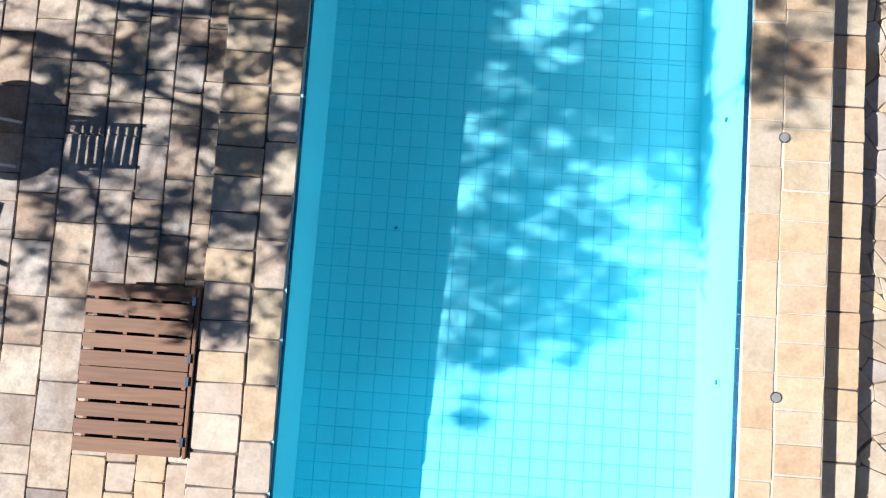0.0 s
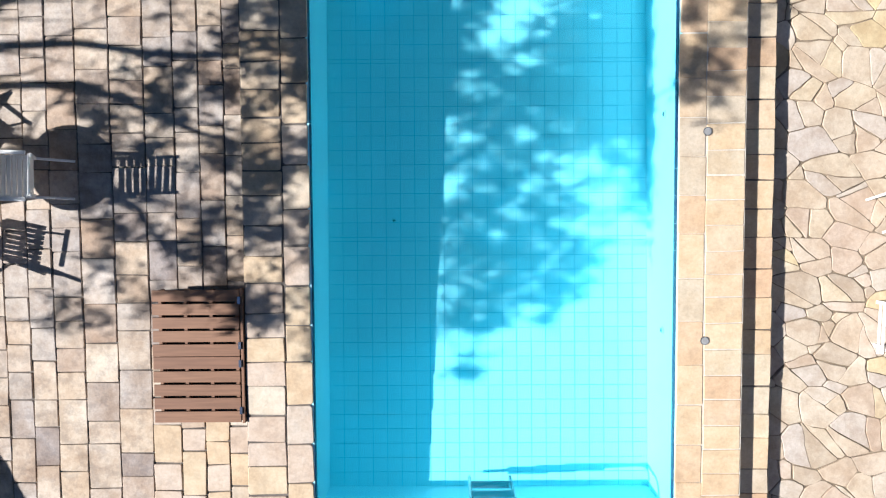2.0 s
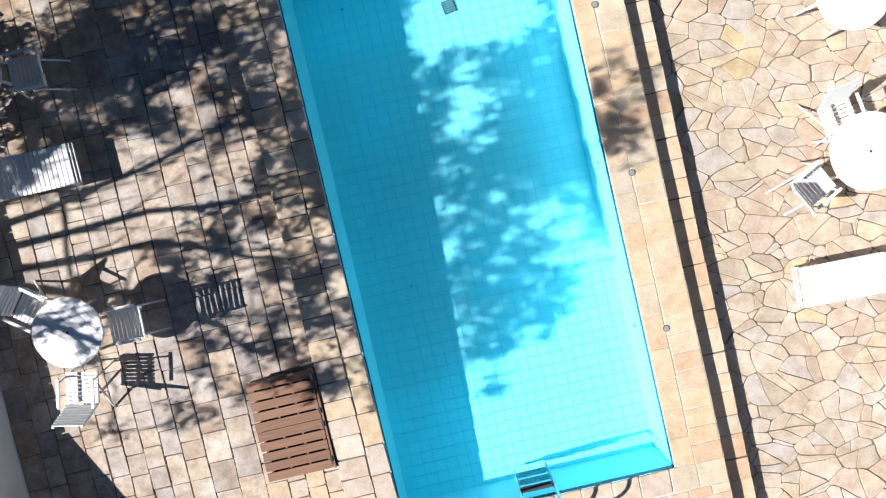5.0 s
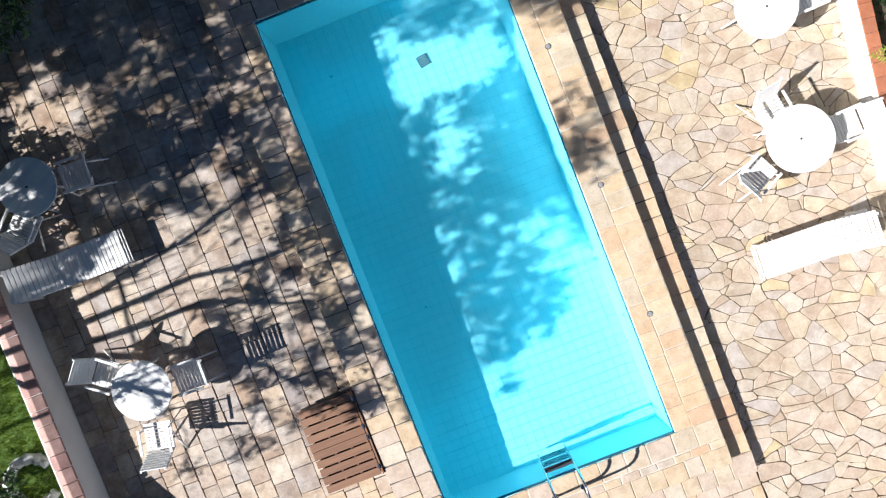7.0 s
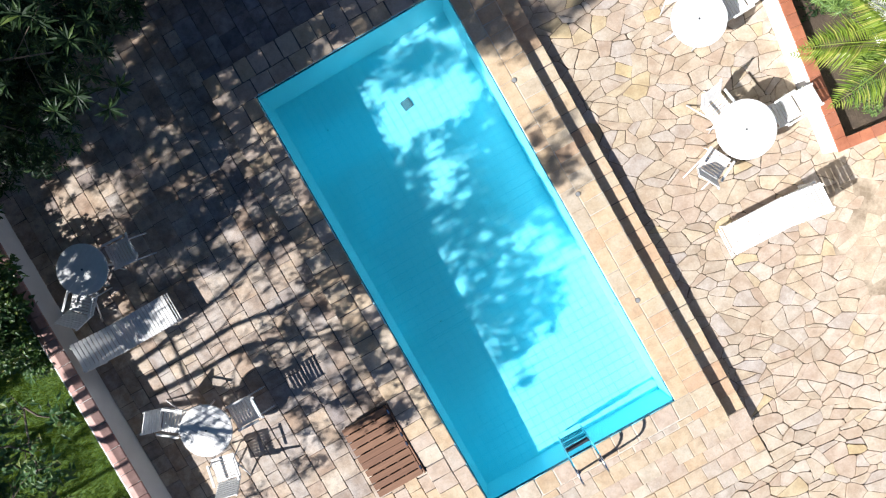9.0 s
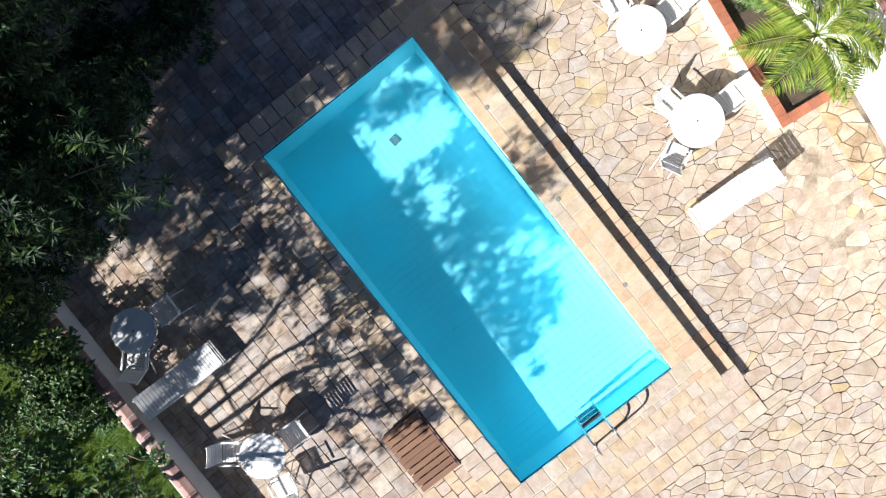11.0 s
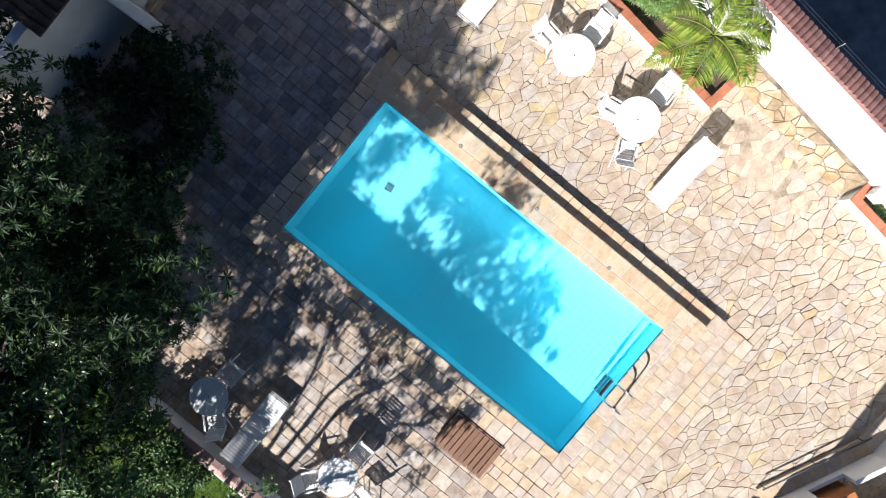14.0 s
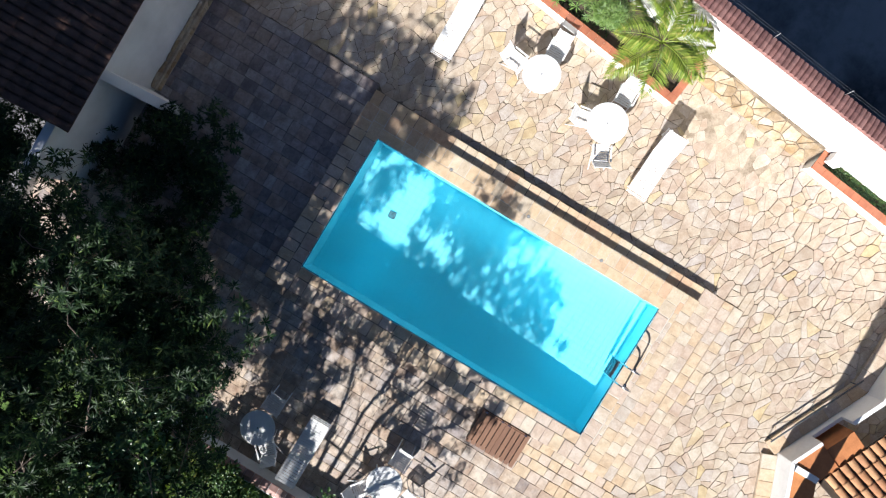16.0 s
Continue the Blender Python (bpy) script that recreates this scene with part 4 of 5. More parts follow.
def cloud(r, centre, spread, count, rad, ends):
    return [((centre[0] + r.gauss(0, 1) * spread[0], centre[1] + r.gauss(0, 1) * spread[1], centre[2] + r.gauss(0, 1) * spread[2]), rad * r.uniform(0.75, 1.25), ends) for _ in range(count)]


rt = random.Random(11)


def shade(r, gx, gy, gz, h, count, rad, ends):
    """Clumps of a crown that shades the stretch gx by gy at the level gz, h metres above it."""
    out = []
    for _ in range(count):
        hh = r.uniform(*h)
        p = Vector((r.uniform(*gx), r.uniform(*gy), gz)) + TO_SUN * (hh / TO_SUN.z)
        out.append((tuple(p), rad * r.uniform(0.7, 1.3), max(3, int(ends * r.uniform(0.7, 1.3)))))
    return out


def mottle(r, gx, gy, gz, h, count, rad, ends, base, lumps):
    """As shade(), but thicker and thinner in places; lumps: (x, y, reach, more or less)."""
    out = []
    while len(out) < count:
        x, y = r.uniform(*gx), r.uniform(*gy)
        w = base + sum(k * math.exp(-((x - a) ** 2 + (y - b) ** 2) / (2 * s * s)) for a, b, s, k in lumps)
        if r.random() < w:
            out += shade(r, (x, x), (y, y), gz, h, 1, rad, ends)
    return out


def lifted(runs):
    """Boughs over the lines that their shadows draw on the deck: (x, y, height)."""
    return [[tuple(Vector((x, y, Z_DECK)) + TO_SUN * (h / TO_SUN.z)) for x, y, h in run] for run in runs]


# dark trees over the north-west corner and the house
tree("tall dark-leaved tree with whorls of narrow leaves", (-5.9, 11.2, -0.5), (-4.9, 10.8, 5.0),
     shade(rt, (3.4, 6.6), (8.1, 11.8), Z_DECK, (5.0, 7.2), 30, 0.75, 48) + shade(rt, (1.0, 3.4), (10.8, 11.8), Z_DECK, (5.0, 7.2), 9, 0.6, 44) + cloud(rt, (-2.1, 11.2, 3.4), (0.6, 0.9, 0.5), 12, 0.8, 70), LEAF_DARK, 13, 0.2, 0.038, True, 21, 0.16)
tree("dense dark tree beyond the house corner", (-6.2, 14.0, -0.5), (-5.6, 13.6, 5.0),
     shade(rt, (-1.5, 6.5), (11.4, 15.5), Z_DECK, (4.5, 7.5), 56, 0.85, 44) + cloud(rt, (-2.0, 13.5, 3.4), (0.8, 0.7, 0.6), 14, 0.8, 40) + cloud(rt, (-2.6, 14.8, 3.2), (0.6, 0.5, 0.5), 8, 0.7, 36) + cloud(rt, (-1.6, 16.6, 1.8), (0.9, 1.0, 0.4), 14, 0.7, 30) + cloud(random.Random(71), (-1.0, 15.9, 2.0), (0.45, 0.4, 0.25), 10, 0.55, 55) + cloud(random.Random(72), (-2.9, 15.1, 2.2), (0.55, 0.5, 0.25), 15, 0.6, 55) + cloud(random.Random(73), (-4.4, 13.9, 2.2), (0.5, 0.6, 0.25), 15, 0.6, 55), LEAF_DARK, 13, 0.21, 0.04, True, 22, 0.16)
tree("tall dark tree behind the house", (-9.5, 17.0, -0.5), (-8.0, 16.6, 7.0),
     shade(rt, (-1.0, 8.0), (14.3, 18.5), 2.5, (5.0, 7.0), 50, 1.0, 44), LEAF_DARK, 12, 0.21, 0.042, True, 33, 0.18)
tree("dark tree over the lawn corner", (-8.9, 10.4, -0.5), (-8.2, 10.2, 3.6),
     shade(rt, (-4.9, -0.2), (9.0, 13.8), Z_DECK, (3.0, 4.8), 84, 0.5, 50) + shade(rt, (-2.6, 0.2), (10.0, 13.0), Z_DECK, (3.8, 4.8), 14, 0.6, 22) + shade(rt, (-4.7, -3.5), (7.0, 8.3), 0.4, (3.2, 4.2), 5, 0.24, 7) + shade(rt, (-4.9, -3.7), (5.9, 6.6), 0.1, (3.4, 4.2), 5, 0.2, 6), LEAF_DARK, 11, 0.15, 0.03, True, 34, 0.12)
tree("low dark tree on the lawn behind the low wall", (-7.6, 9.2, -0.45), (-7.4, 9.2, 1.6),
     cloud(rt, (-7.4, 10.3, 1.9), (0.9, 0.7, 0.5), 24, 0.55, 50) + cloud(rt, (-9.2, 9.3, 1.6), (0.8, 0.6, 0.4), 12, 0.6, 24) + cloud(rt, (-6.2, 12.6, 2.0), (0.9, 1.3, 0.4), 26, 0.65, 48), LEAF_DARK, 11, 0.155, 0.03, True, 36, 0.1)
tree("very tall dark tree over the lawn", (-12.5, 11.6, -0.5), (-10.6, 11.2, 7.5),
     shade(rt, (-5.2, -0.6), (11.0, 14.0), 4.0, (4.2, 6.0), 56, 0.7, 62), LEAF_DARK, 11, 0.13, 0.027, True, 35, 0.16)
# Out of view: this crown is added to keep sun off the lower trees.
tree("unseen tall tree added to shade the lower crowns", (-17.0, 13.5, -0.5), (-13.0, 13.6, 8.5),
     shade(rt, (-4.2, 0.4), (11.6, 16.8), 6.0, (4.2, 6.4), 56, 0.95, 24), LEAF_DARK, 11, 0.24, 0.05, True, 38, 0.2)
leaning = tree("dark tree leaning over the low wall with leaf tips coloured as sunlit", (-5.95, 10.3, -0.45), (-4.0, 10.0, 2.1),
               cloud(rt, (-2.75, 9.85, 2.9), (0.62, 0.45, 0.3), 40, 0.45, 44) + cloud(rt, (-4.1, 10.2, 2.7), (0.5, 0.5, 0.3), 18, 0.45, 44), LEAF_DARK, 11, 0.16, 0.032, True, 39, 0.11)
part("crown", crown([(Vector(c) - leaning.location, rad, n) for c, rad, n in cloud(rt, (-3.1, 9.75, 3.55), (0.38, 0.3, 0.1), 11, 0.26, 6)], random.Random(60), 14, 0.21, 0.032, True, 0.4), LEAF_TIP, leaning, "rosettes of narrow leaves in a paler, sunlit colour")
# trees on the lawn, whose crowns dapple the deck and the pool
OVER_POOL = [(2.32, 5.87, 0.32, -0.95), (3.3, 3.75, 0.40, -0.6), (2.5, 7.55, 0.6, -1.0), (1.6, 7.7, 0.4, -0.8), (3.5, 7.2, 0.35, -0.6), (3.85, 2.5, 0.45, -0.9), (1.6, 4.6, 0.22, -0.4),
             (3.5, 5.0, 0.55, 0.6), (2.95, 4.75, 0.35, 0.4), (2.2, 2.9, 0.45, 0.35), (2.8, 3.0, 0.35, 0.35), (3.4, 6.2, 0.35, 0.3), (1.65, 5.6, 0.35, 0.4), (3.2, 1.7, 0.5, -0.6), (3.9, 1.8, 0.5, -0.8)]
tree("airy tree on the lawn with thin limbs", (-13.6, 4.2, -0.45), (-9.6, 3.8, 4.6),
     mottle(rt, (1.35, 4.2), (1.95, 4.9), -0.95, (5.5, 6.4), 330, 0.08, 3, 0.55, OVER_POOL) + shade(rt, (1.6, 1.95), (1.38, 1.62), -0.95, (5.5, 6.4), 5, 0.1, 4) + shade(rt, (3.9, 4.8), (4.5, 5.9), 0.0, (5.0, 5.7), 14, 0.2, 7) + shade(rt, (2.9, 4.15), (4.35, 5.8), -0.95, (5.5, 6.4), 55, 0.12, 4), LEAF_MID, 6, 0.11, 0.055, False, 23, 0.055, flat=0.3)
tree("airy tree on the lawn with spreading limbs", (-13.8, 6.4, -0.45), (-9.8, 6.2, 4.6),
     mottle(rt, (1.35, 4.2), (4.7, 7.9), -1.1, (5.5, 6.4), 255, 0.08, 3, 0.55, OVER_POOL) + [c for c in shade(rt, (0.5, 4.6), (7.2, 9.6), -0.7, (5.8, 7.0), 90, 0.36, 14) if c[0][1] + 0.53 * (c[0][0] + 9.14 - 1.5) > 8.2] + shade(rt, (3.8, 5.8), (7.4, 9.5), 0.0, (5.8, 7.0), 30, 0.4, 14), LEAF_MID, 7, 0.14, 0.065, False, 24, 0.055, flat=0.3)
OVER_DECK = [(-3.9, 8.4, 0.45, -0.8), (-2.7, 6.4, 0.3, -0.7), (-1.5, 6.75, 0.3, -0.6), (-3.4, 5.2, 0.5, -0.7), (-1.9, 5.35, 0.35, -0.4), (-2.2, 9.3, 0.3, -0.6), (-3.2, 3.0, 0.6, -0.3), (-1.2, 2.4, 0.6, -0.25), (-3.0, 3.6, 0.4, -0.3),
             (-2.8, 7.25, 0.55, 0.6), (-1.4, 7.9, 0.6, 0.5), (-0.4, 5.9, 0.5, 0.4), (-1.0, 4.3, 0.5, 0.25), (-2.0, 3.6, 0.35, 0.15)]
tree("spreading tree on the lawn with forked trunk", (-10.6, 5.2, -0.45), (-10.2, 5.3, 2.1),
     mottle(rt, (-4.0, 0.1), (2.2, 8.8), Z_DECK, (3.5, 4.6), 310, 0.15, 5, 0.34, OVER_DECK) + shade(rt, (-0.85, 0.1), (2.9, 9.0), 0.0, (3.5, 4.4), 75, 0.14, 5) + mottle(rt, (-4.2, 0.1), (6.2, 9.2), Z_DECK, (3.6, 4.8), 105, 0.24, 9, 0.3, OVER_DECK), LEAF_MID, 6, 0.14, 0.05, False, 25, 0.12, flat=0.35,
     boughs=lifted([[(-4.6, 5.65, 3.2), (-3.4, 5.85, 3.6), (-1.8, 6.15, 4.0), (-0.3, 6.5, 4.2)], [(-4.6, 5.3, 3.2), (-2.6, 5.35, 3.8), (-0.9, 5.2, 4.0), (0.4, 5.3, 4.1)],
                    [(-4.5, 4.95, 3.2), (-2.6, 4.9, 3.8), (-1.3, 4.35, 4.0), (-0.4, 3.95, 4.1)], [(-4.6, 6.0, 3.2), (-3.2, 6.4, 3.7), (-2.2, 6.95, 4.0), (-1.2, 7.5, 4.1)],
                    [(-4.4, 4.6, 3.2), (-3.0, 4.2, 3.7), (-2.0, 3.5, 3.9), (-1.5, 2.9, 4.0)]]))
tree("tall leafy tree at the far side of the lawn", (-16.0, 5.6, -0.45), (-14.0, 5.6, 3.8),
     shade(rt, (-9.0, -5.9), (2.6, 5.2), -0.45, (3.4, 5.0), 9, 0.4, 12) + shade(rt, (-9.0, -5.9), (6.3, 7.4), -0.45, (3.4, 5.0), 12, 0.45, 14), LEAF_MID, 8, 0.18, 0.08, False, 37, 0.12, flat=0.5)
tree("leafy broad-leaved shrub behind the low wall", (-6.2, 7.7, -0.45), (-6.2, 7.7, 0.3),
     cloud(rt, (-6.15, 7.7, 0.5), (0.25, 0.6, 0.2), 26, 0.36, 26), LEAF_MID, 8, 0.14, 0.075, False, 27, 0.05, "shrub")
tree("yellow-green shrub on the lawn", (-7.4, 7.9, -0.45), (-7.4, 7.9, 0.2),
     cloud(rt, (-7.4, 7.9, 0.4), (0.45, 0.45, 0.2), 12, 0.36, 22), LEAF_MID, 8, 0.11, 0.05, False, 28, 0.04, "shrub")
tree("small leafy shrub on the lawn", (-7.1, 3.3, -0.45), (-7.1, 3.3, 0.1),
     cloud(rt, (-7.05, 3.3, 0.15), (0.3, 0.3, 0.15), 7, 0.32, 20), LEAF_MID, 8, 0.09, 0.045, False, 29, 0.03, "shrub")
for k, (x, y) in enumerate(((-0.3, 13.4), (0.7, 13.0), (-1.3, 12.6), (-2.4, 13.2), (0.1, 14.2), (-2.2, 12.0), (1.5, 12.6), (1.3, 13.5), (0.6, 12.0), (-0.5, 12.1), (-1.4, 11.6))):
    tree("low dark undergrowth shrub in deep shade", (x, y, Z_DECK), (x, y, 0.35),
         cloud(rt, (x, y, 0.45), (0.3, 0.3, 0.15), 7, 0.42, 24), LEAF_DARK, 9, 0.19, 0.045, True, 40 + k, 0.03, "shrub")


def palm(foot, top, label, count, length, seed):
    r = random.Random(seed)
    t = empty("palm", pose(*foot), label, "palm")
    o, e = Vector(foot), Vector(top)
    pts = [(e - o) * k / 6 + Vector((0.03 * math.sin(k), 0, 0)) for k in range(7)]
    part("trunk", tube(pts, [0.09, 0.075, 0.07, 0.065, 0.06, 0.055, 0.05], 10), BARK, t)
    top = e - o
    for k in range(count):
        a = k * 2.399 + r.uniform(-0.2, 0.2)
        rise = r.uniform(0.15, 0.95)
        out = Vector((math.cos(a), math.sin(a), 0))
        spine = []
        for i in range(13):
            s = i / 12
            spine.append(top + out * length * (s * math.cos(rise * (1 - 0.3 * s))) + Vector((0, 0, length * (math.sin(rise) * s - 0.75 * s * s))))
        bm = bmesh.new()
        add_tube(bm, spine, [0.014 * (1.1 - i / 13) for i in range(13)], 5)
        side = out.cross(Vector((0, 0, 1)))
        for i in range(2, 13):
            for f in (0.0, 0.25, 0.5, 0.75):
                p = spine[i - 1].lerp(spine[i], f)
                s = (i - 1 + f) / 12
                for sg in (-1, 1):
                    ll = 0.52 * math.sin(math.pi * min(s * 0.85 + 0.16, 1.0)) * r.uniform(0.85, 1.1)
                    way = (side * sg + out * 0.65 + Vector((0, 0, r.uniform(0.05, 0.35)))).normalized()
                    add_leaf(bm, p, way, Vector((0, 0, 1)), ll, 0.03, r.uniform(0.1, 0.45))
        part("frond", bm, LEAF_PALM, t)
    return t


palm((9.55, 4.2, -0.05), (9.12, 3.95, 2.1), "young palm with arching yellow-green fronds in the planter", 11, 1.5, 5)
tree("bright feathery shrub in the flower bed", (9.6, 5.6, -0.05), (9.6, 5.6, 0.7),
     cloud(rt, (9.55, 5.6, 1.0), (0.18, 0.55, 0.2), 9, 0.36, 34), LEAF_FINE, 12, 0.19, 0.02, True, 31, 0.03, "shrub")
tree("small pale flowering shrub at the bed's corner", (9.55, 3.35, -0.05), (9.55, 3.35, 0.15),
     cloud(rt, (9.6, 3.35, 0.25), (0.12, 0.15, 0.06), 4, 0.2, 22), LEAF_FINE, 8, 0.06, 0.03, False, 32, 0.02, "shrub")

# ground cover in the flower beds
def ground_cover(u, v, z, n, mat, label, seed):
    r = random.Random(seed)
    bm = bmesh.new()
    for _ in range(n):
        p = EAST @ Vector((r.uniform(*u), r.uniform(*v), z))
        for k in range(5):
            way = (rand_dir(r) * 0.8 + Vector((0, 0, 0.6))).normalized()
            add_leaf(bm, p, way, Vector((0, 0, 1)), r.uniform(0.05, 0.13), 0.03, 0.4)
    tagged(link("ground_cover", bm, mat), label, "ground cover", kind="stuff")


ground_cover((1.12, 1.46), (-9.2, -4.4), -0.05, 900, LEAF_MID, "low olive ground cover in the flower bed", 51)
ground_cover((0.2, 1.45), (2.4, 9.2), -0.05, 1500, LEAF_DARK, "low dark ground cover in the flower bed", 52)

# wire fence on the street wall
fence = empty("wire_fence", EAST, "thin wires on small grey posts along the wall cap", "fence")
for k in range(9):
    v = -9.0 + k * 2.1
    post = part("post", tube([(1.83, v, 2.02), (1.87, v, 2.32)], 0.008, 6), CAPGREY, fence)
    part("insulator", tube([(1.84, v, 2.20), (1.88, v, 2.20)], 0.011, 8), CAPGREY, post)
for z in (2.20, 2.30):
    part("wire", tube([(1.86, -9.0 + 2.1 * k, z - (0.0 if k % 2 == 0 else 0.01)) for k in range(9)], 0.0025, 5), DARK, fence)

# worn patch where sandy mortar fills the joints
bm = bmesh.new()
rr = random.Random(2)
outline = [(math.cos(a) * (0.62 + 0.12 * rr.random()), math.sin(a) * (1.5 + 0.3 * rr.random())) for a in [2 * math.pi * k / 26 for k in range(26)]]
add_prism(bm, outline, -0.03, 0.0, 0.01)
patch = tagged(link("paving_mortar_patch", bm, SANDY), "worn paving with pale sandy mortar in its joints", "paving", kind="structure")
patch.matrix_world = pose(8.75, 0.75, Z_PAVE - 0.002, 0, 0, -7)

# round white-painted edging on the lawn
ringy = bmesh.new()
rr = random.Random(9)
add_tube(ringy, [(0.42 * math.cos(a), 0.42 * math.sin(a), 0.05) for a in [0.5 + 5.0 * k / 30 for k in range(31)]], [0.10 + rr.uniform(-0.018, 0.018) for _ in range(31)], 9)
ring = tagged(link("bed_edging", ringy, plain("flaking_white_paint", (0.72, 0.72, 0.70), (0.22, 0.20, 0.17), 7.0, 0.85, 0.02)), "round flaking white-painted edging on the lawn", "edging")
ring.location = (-6.62, 3.05, -0.45)

# grass
rg = np.random.RandomState(4)
N = 90000
gx, gy = rg.uniform(-9.6, -5.75, N), rg.uniform(1.5, 10.5, N)
ga, gh, gl = rg.uniform(0, 6.283, N), rg.uniform(0.035, 0.085, N), rg.uniform(-0.05, 0.05, (N, 2))
w = 0.006
vx = np.stack([gx - w * np.cos(ga), gx + w * np.cos(ga), gx + gl[:, 0]], 1)
vy = np.stack([gy - w * np.sin(ga), gy + w * np.sin(ga), gy + gl[:, 1]], 1)
vz = np.stack([np.full(N, -0.455), np.full(N, -0.455), -0.45 + gh], 1)
me = bpy.data.meshes.new("grass")
me.from_pydata(np.stack([vx.ravel(), vy.ravel(), vz.ravel()], 1).tolist(), [], np.arange(3 * N).reshape(N, 3).tolist())
me.materials.append(GRASS)
tagged(new("grass", me), "bright green mown lawn grass", "grass", kind="stuff")

# ---- terrace, deck, coping and tile pieces ----
def lay_crazy(parent, outline, spacing, joint, z, near, limit, rng, mat, kind="stone"):
    # the stones lie mostly lengthwise across the terrace
    turn = Matrix.Rotation(radians(-18), 2)
    pull = turn @ Matrix(((1.2, 0), (0, 0.84))) @ turn.transposed()
    push = pull.inverted()
    cells = []
    for _, _, poly in crazy_cells([tuple(push @ Vector(p)) for p in outline], spacing, joint, rng):
        poly = [tuple(pull @ Vector(p)) for p in poly]
        cells.append((sum(p[0] for p in poly) / len(poly), sum(p[1] for p in poly) / len(poly), poly))
    cells.sort(key=lambda c: (c[0] - near[0]) ** 2 + (c[1] - near[1]) ** 2)
    for x, y, poly in cells[:limit]:
        bm = bmesh.new()
        add_prism(bm, [(px - x, py - y) for px, py in poly], -0.08, 0, 0.005)
        ob = link(kind, bm, mat, parent)
        ob.location, ob.rotation_euler = (x, y, z(y) + rng.uniform(-0.004, 0.004)), (rng.uniform(-0.012, 0.012), rng.uniform(-0.012, 0.012), 0)
    bm = bmesh.new()
    for x, y, poly in cells[limit:]:
        add_prism(bm, poly, z(y) - 0.08, z(y) + rng.uniform(-0.005, 0.005), 0.005)
    if len(bm.verts):
        tagged(link(kind + "_field", bm, mat, parent), kind="stuff")


rng = random.Random(7)
lay_crazy(terrace, [(5.15, -2.1), (9.9, -2.1), (9.9, 16.3), (5.33, 16.3), (5.33, 9.6), (5.15, 9.4)], 0.30, 0.0058, pave_z, (6.6, 3.5), 300, rng, PAVING)
lay_crazy(deck_south, [(-5.4, -8.6), (10.5, -8.6), (10.5, -2.1), (-5.4, -2.1)], 0.30, 0.0058, pave_z, (4.0, -3.5), 300, rng, PAVING)

# ---- decks of rectangular blocks ----
spots = []
for x0, x1 in courses(WEST, PLAT_W, [0.28, 0.33, 0.38], rng):
    for y0, y1 in courses(-2.1, 16.3, [0.27, 0.32, 0.38, 0.45, 0.52], rng):
        drift = 0.02 * noise.noise(Vector((x0 * 0.4, y0 * 0.35, 0)))
        spots.append(((x0 + x1) / 2 + drift, (y0 + y1) / 2, west_z((y0 + y1) / 2), x1 - x0, round(y1 - y0, 2), 0.058 if -1.2 < (y0 + y1) / 2 < 0 else 0.0))
pale = [p for p in spots if p[0] > -1.9 and p[1] < 1.1]
spots = [p for p in spots if not (p[0] > -1.9 and p[1] < 1.1)]
lay_blocks(deck_west, pale, CREAM, "block", 300, None, 0.006, 0.004)
lay_blocks(deck_west, spots, DECK, "block", 280, (-2.4, 3.5), 0.0046, 0.005)
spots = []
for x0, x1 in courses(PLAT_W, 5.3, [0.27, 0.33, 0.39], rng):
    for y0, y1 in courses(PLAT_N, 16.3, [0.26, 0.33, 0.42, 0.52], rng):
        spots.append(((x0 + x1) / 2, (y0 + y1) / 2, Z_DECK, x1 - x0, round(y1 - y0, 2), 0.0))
lay_blocks(deck_north, spots, NORTHDECK_SHADE, "block", 300, (2, 9.5), 0.005, 0.005)
spots = []
for y0, y1 in courses(-2.1, -1.2, [0.30], rng) + [(-1.2, -0.82), (-0.82, -0.5)]:
    yc = (y0 + y1) / 2
    for x0, x1 in courses(PLAT_W, 5.13 if yc < -0.82 else PLAT_E, [0.29, 0.33, 0.37, 0.41], rng):
        spots.append(((x0 + x1) / 2, yc, ramp_z(yc), round(x1 - x0, 2), y1 - y0, 0.0))
lay_blocks(deck_south, spots, CREAM, "block", 300, (2.5, 0), 0.0045, 0.0015)
spots = []
for xs, sizes in (((PLAT_W, -0.30), [0.27, 0.30, 0.33]), ((-0.30, 0.0), [0.40, 0.44, 0.48]), ((4.0, 4.30), [0.42, 0.45, 0.48]), ((4.30, PLAT_E), [0.25, 0.27, 0.29])):
    for y0, y1 in courses(0.0, POOL_L, sizes, rng):
        spots.append((sum(xs) / 2, (y0 + y1) / 2, 0.0, xs[1] - xs[0], round(y1 - y0, 2), 0.0))
for ys, sizes in (((POOL_L, POOL_L + 0.34), [0.38, 0.43, 0.48]), ((POOL_L + 0.34, PLAT_N), [0.30, 0.36]), ((-0.36, 0.0), [0.40, 0.45, 0.5]), ((-0.5, -0.36), [0.30, 0.34])):
    for x0, x1 in courses(PLAT_W, PLAT_E, sizes, rng):
        spots.append(((x0 + x1) / 2, sum(ys) / 2, 0.0, round(x1 - x0, 2), ys[1] - ys[0], 0.0))
lay_blocks(coping, [p for p in spots if p[0] > 4.0], COPING, "slab", 300, None, 0.0045, 0.0012)
lay_blocks(coping_west, [p for p in spots if p[0] <= 4.0], CREAM, "slab", 300, None, 0.007, 0.003)
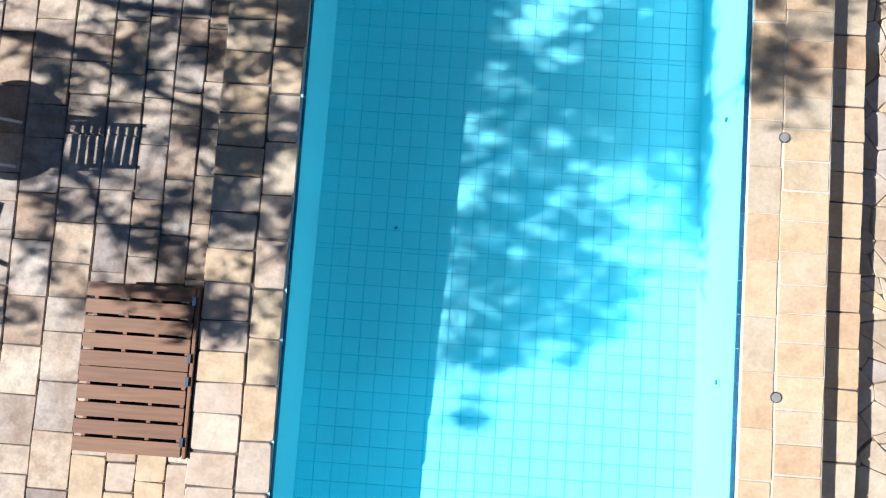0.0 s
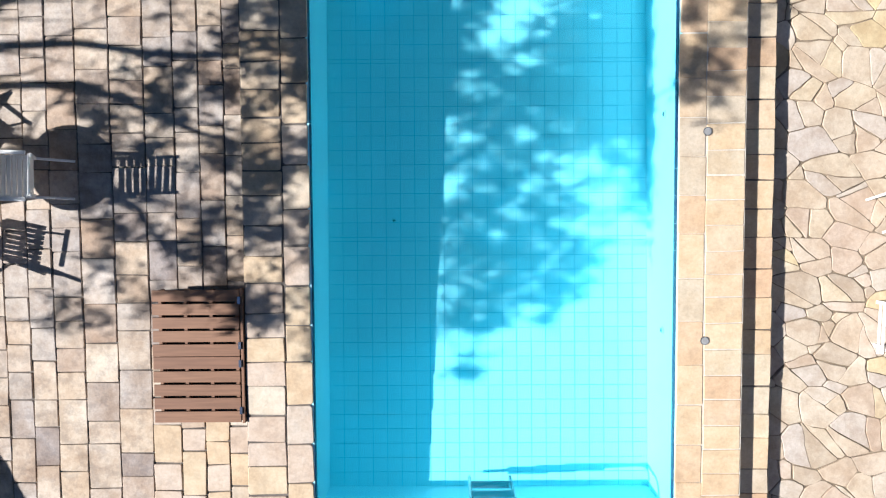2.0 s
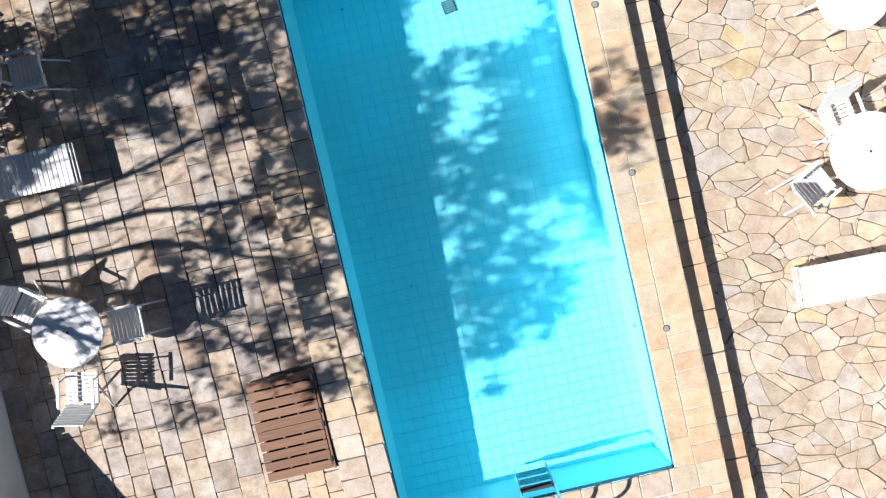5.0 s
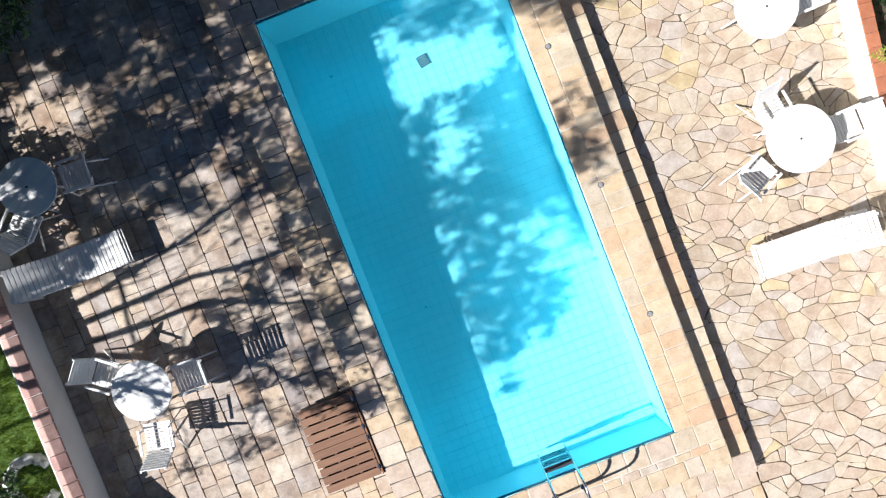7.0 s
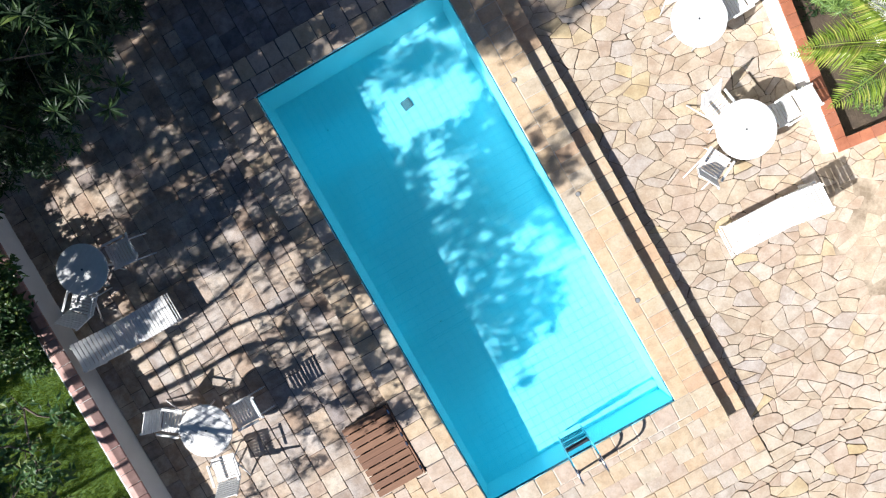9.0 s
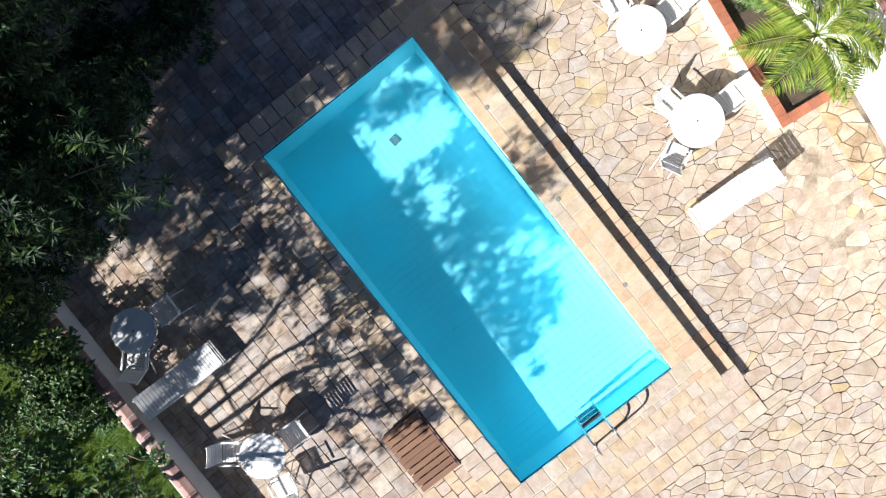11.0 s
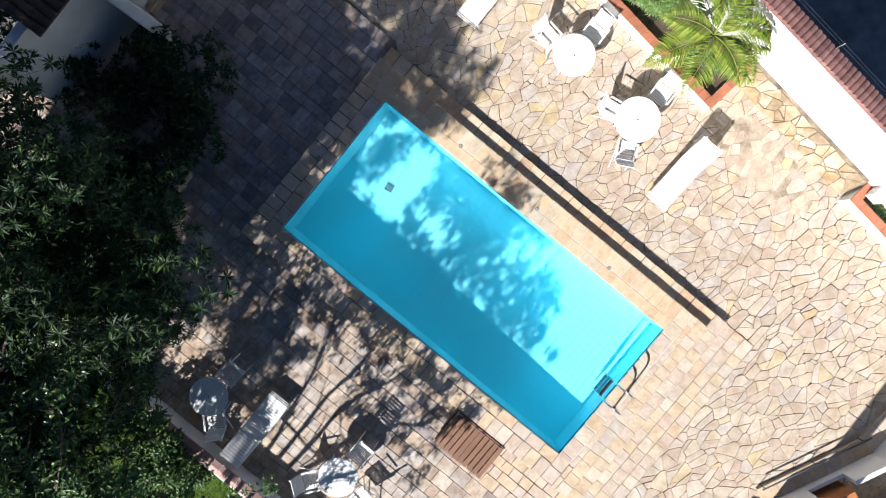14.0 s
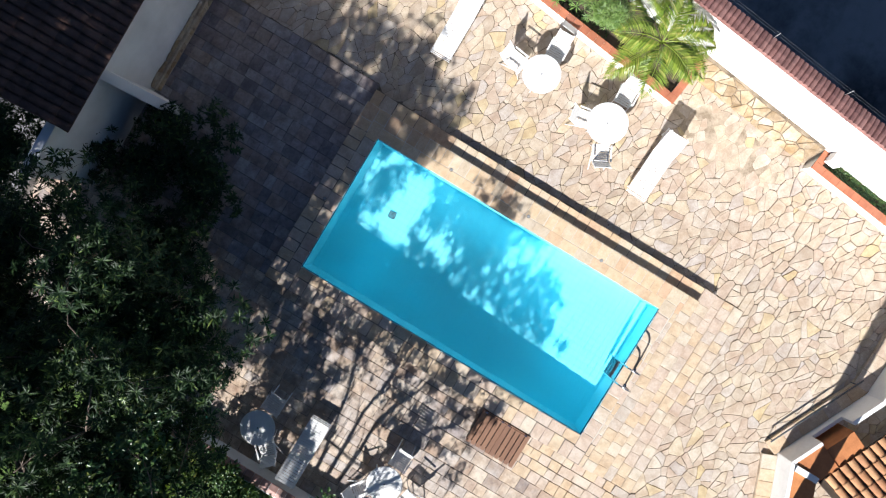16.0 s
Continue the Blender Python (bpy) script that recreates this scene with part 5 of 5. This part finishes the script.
spots = []
for y0, y1 in courses(-0.82, 7.5, [0.28, 0.32, 0.36], rng):
    spots.append(((PLAT_E + 5.13) / 2, (y0 + y1) / 2, Z_TREAD, 5.13 - PLAT_E, round(y1 - y0, 2), 0.0))
for y0, y1 in courses(7.5, PLAT_N, [0.34, 0.4], rng):
    spots.append(((PLAT_E + 5.13) / 2, (y0 + y1) / 2, Z_TREAD, 5.13 - PLAT_E, round(y1 - y0, 2), 0.0))
lay_blocks(steps, spots, COPING, "slab", 300)

# ---- pool floor tiles ----
TILE = 4.0 / 22
spots, slope = [], math.atan(-0.039)
for i in range(22):
    y = 0.0
    j = 0
    while y < POOL_L - 0.02:
        l = 0.05 if j in (17, 30) else TILE
        l = min(l, POOL_L - y)
        spots.append(((i + 0.5) * TILE, y + l / 2, floor_z(y + l / 2), TILE, l))
        y += l
        j += 1
spots.sort(key=lambda s: (s[0] - 1.6) ** 2 + (s[1] - 3.2) ** 2)
TILES = {}
for x, y, z, w, l in spots[:300]:
    key = round(l, 3)
    if key not in TILES:
        bm = bmesh.new()
        a, b = w / 2 - 0.004, l / 2 - 0.004
        add_prism(bm, [(-a, -b), (a, -b), (a, b), (-a, b)], -0.008, 0, 0.002)
        TILES[key] = bpy.data.meshes.new("tile")
        bm.to_mesh(TILES[key])
        bm.free()
        TILES[key].materials.append(POOLTILE)
    ob = new("tile", TILES[key])
    ob.parent, ob.location, ob.rotation_euler = pool_floor, (x, y, z), (slope, 0, 0)
bm = bmesh.new()
for x, y, z, w, l in spots[300:]:
    a, b = w / 2 - 0.004, l / 2 - 0.004
    q = [bm.verts.new((x + sx * a, y + sy * b, floor_z(y + sy * b) - dz)) for dz in (0, 0.008) for sx, sy in ((-1, -1), (1, -1), (1, 1), (-1, 1))]
    bm.faces.new(q[:4])
    for k in range(4):
        bm.faces.new((q[4 + k], q[4 + (k + 1) % 4], q[(k + 1) % 4], q[k]))
tagged(link("tile_field", bm, POOLTILE, pool_floor), kind="stuff")
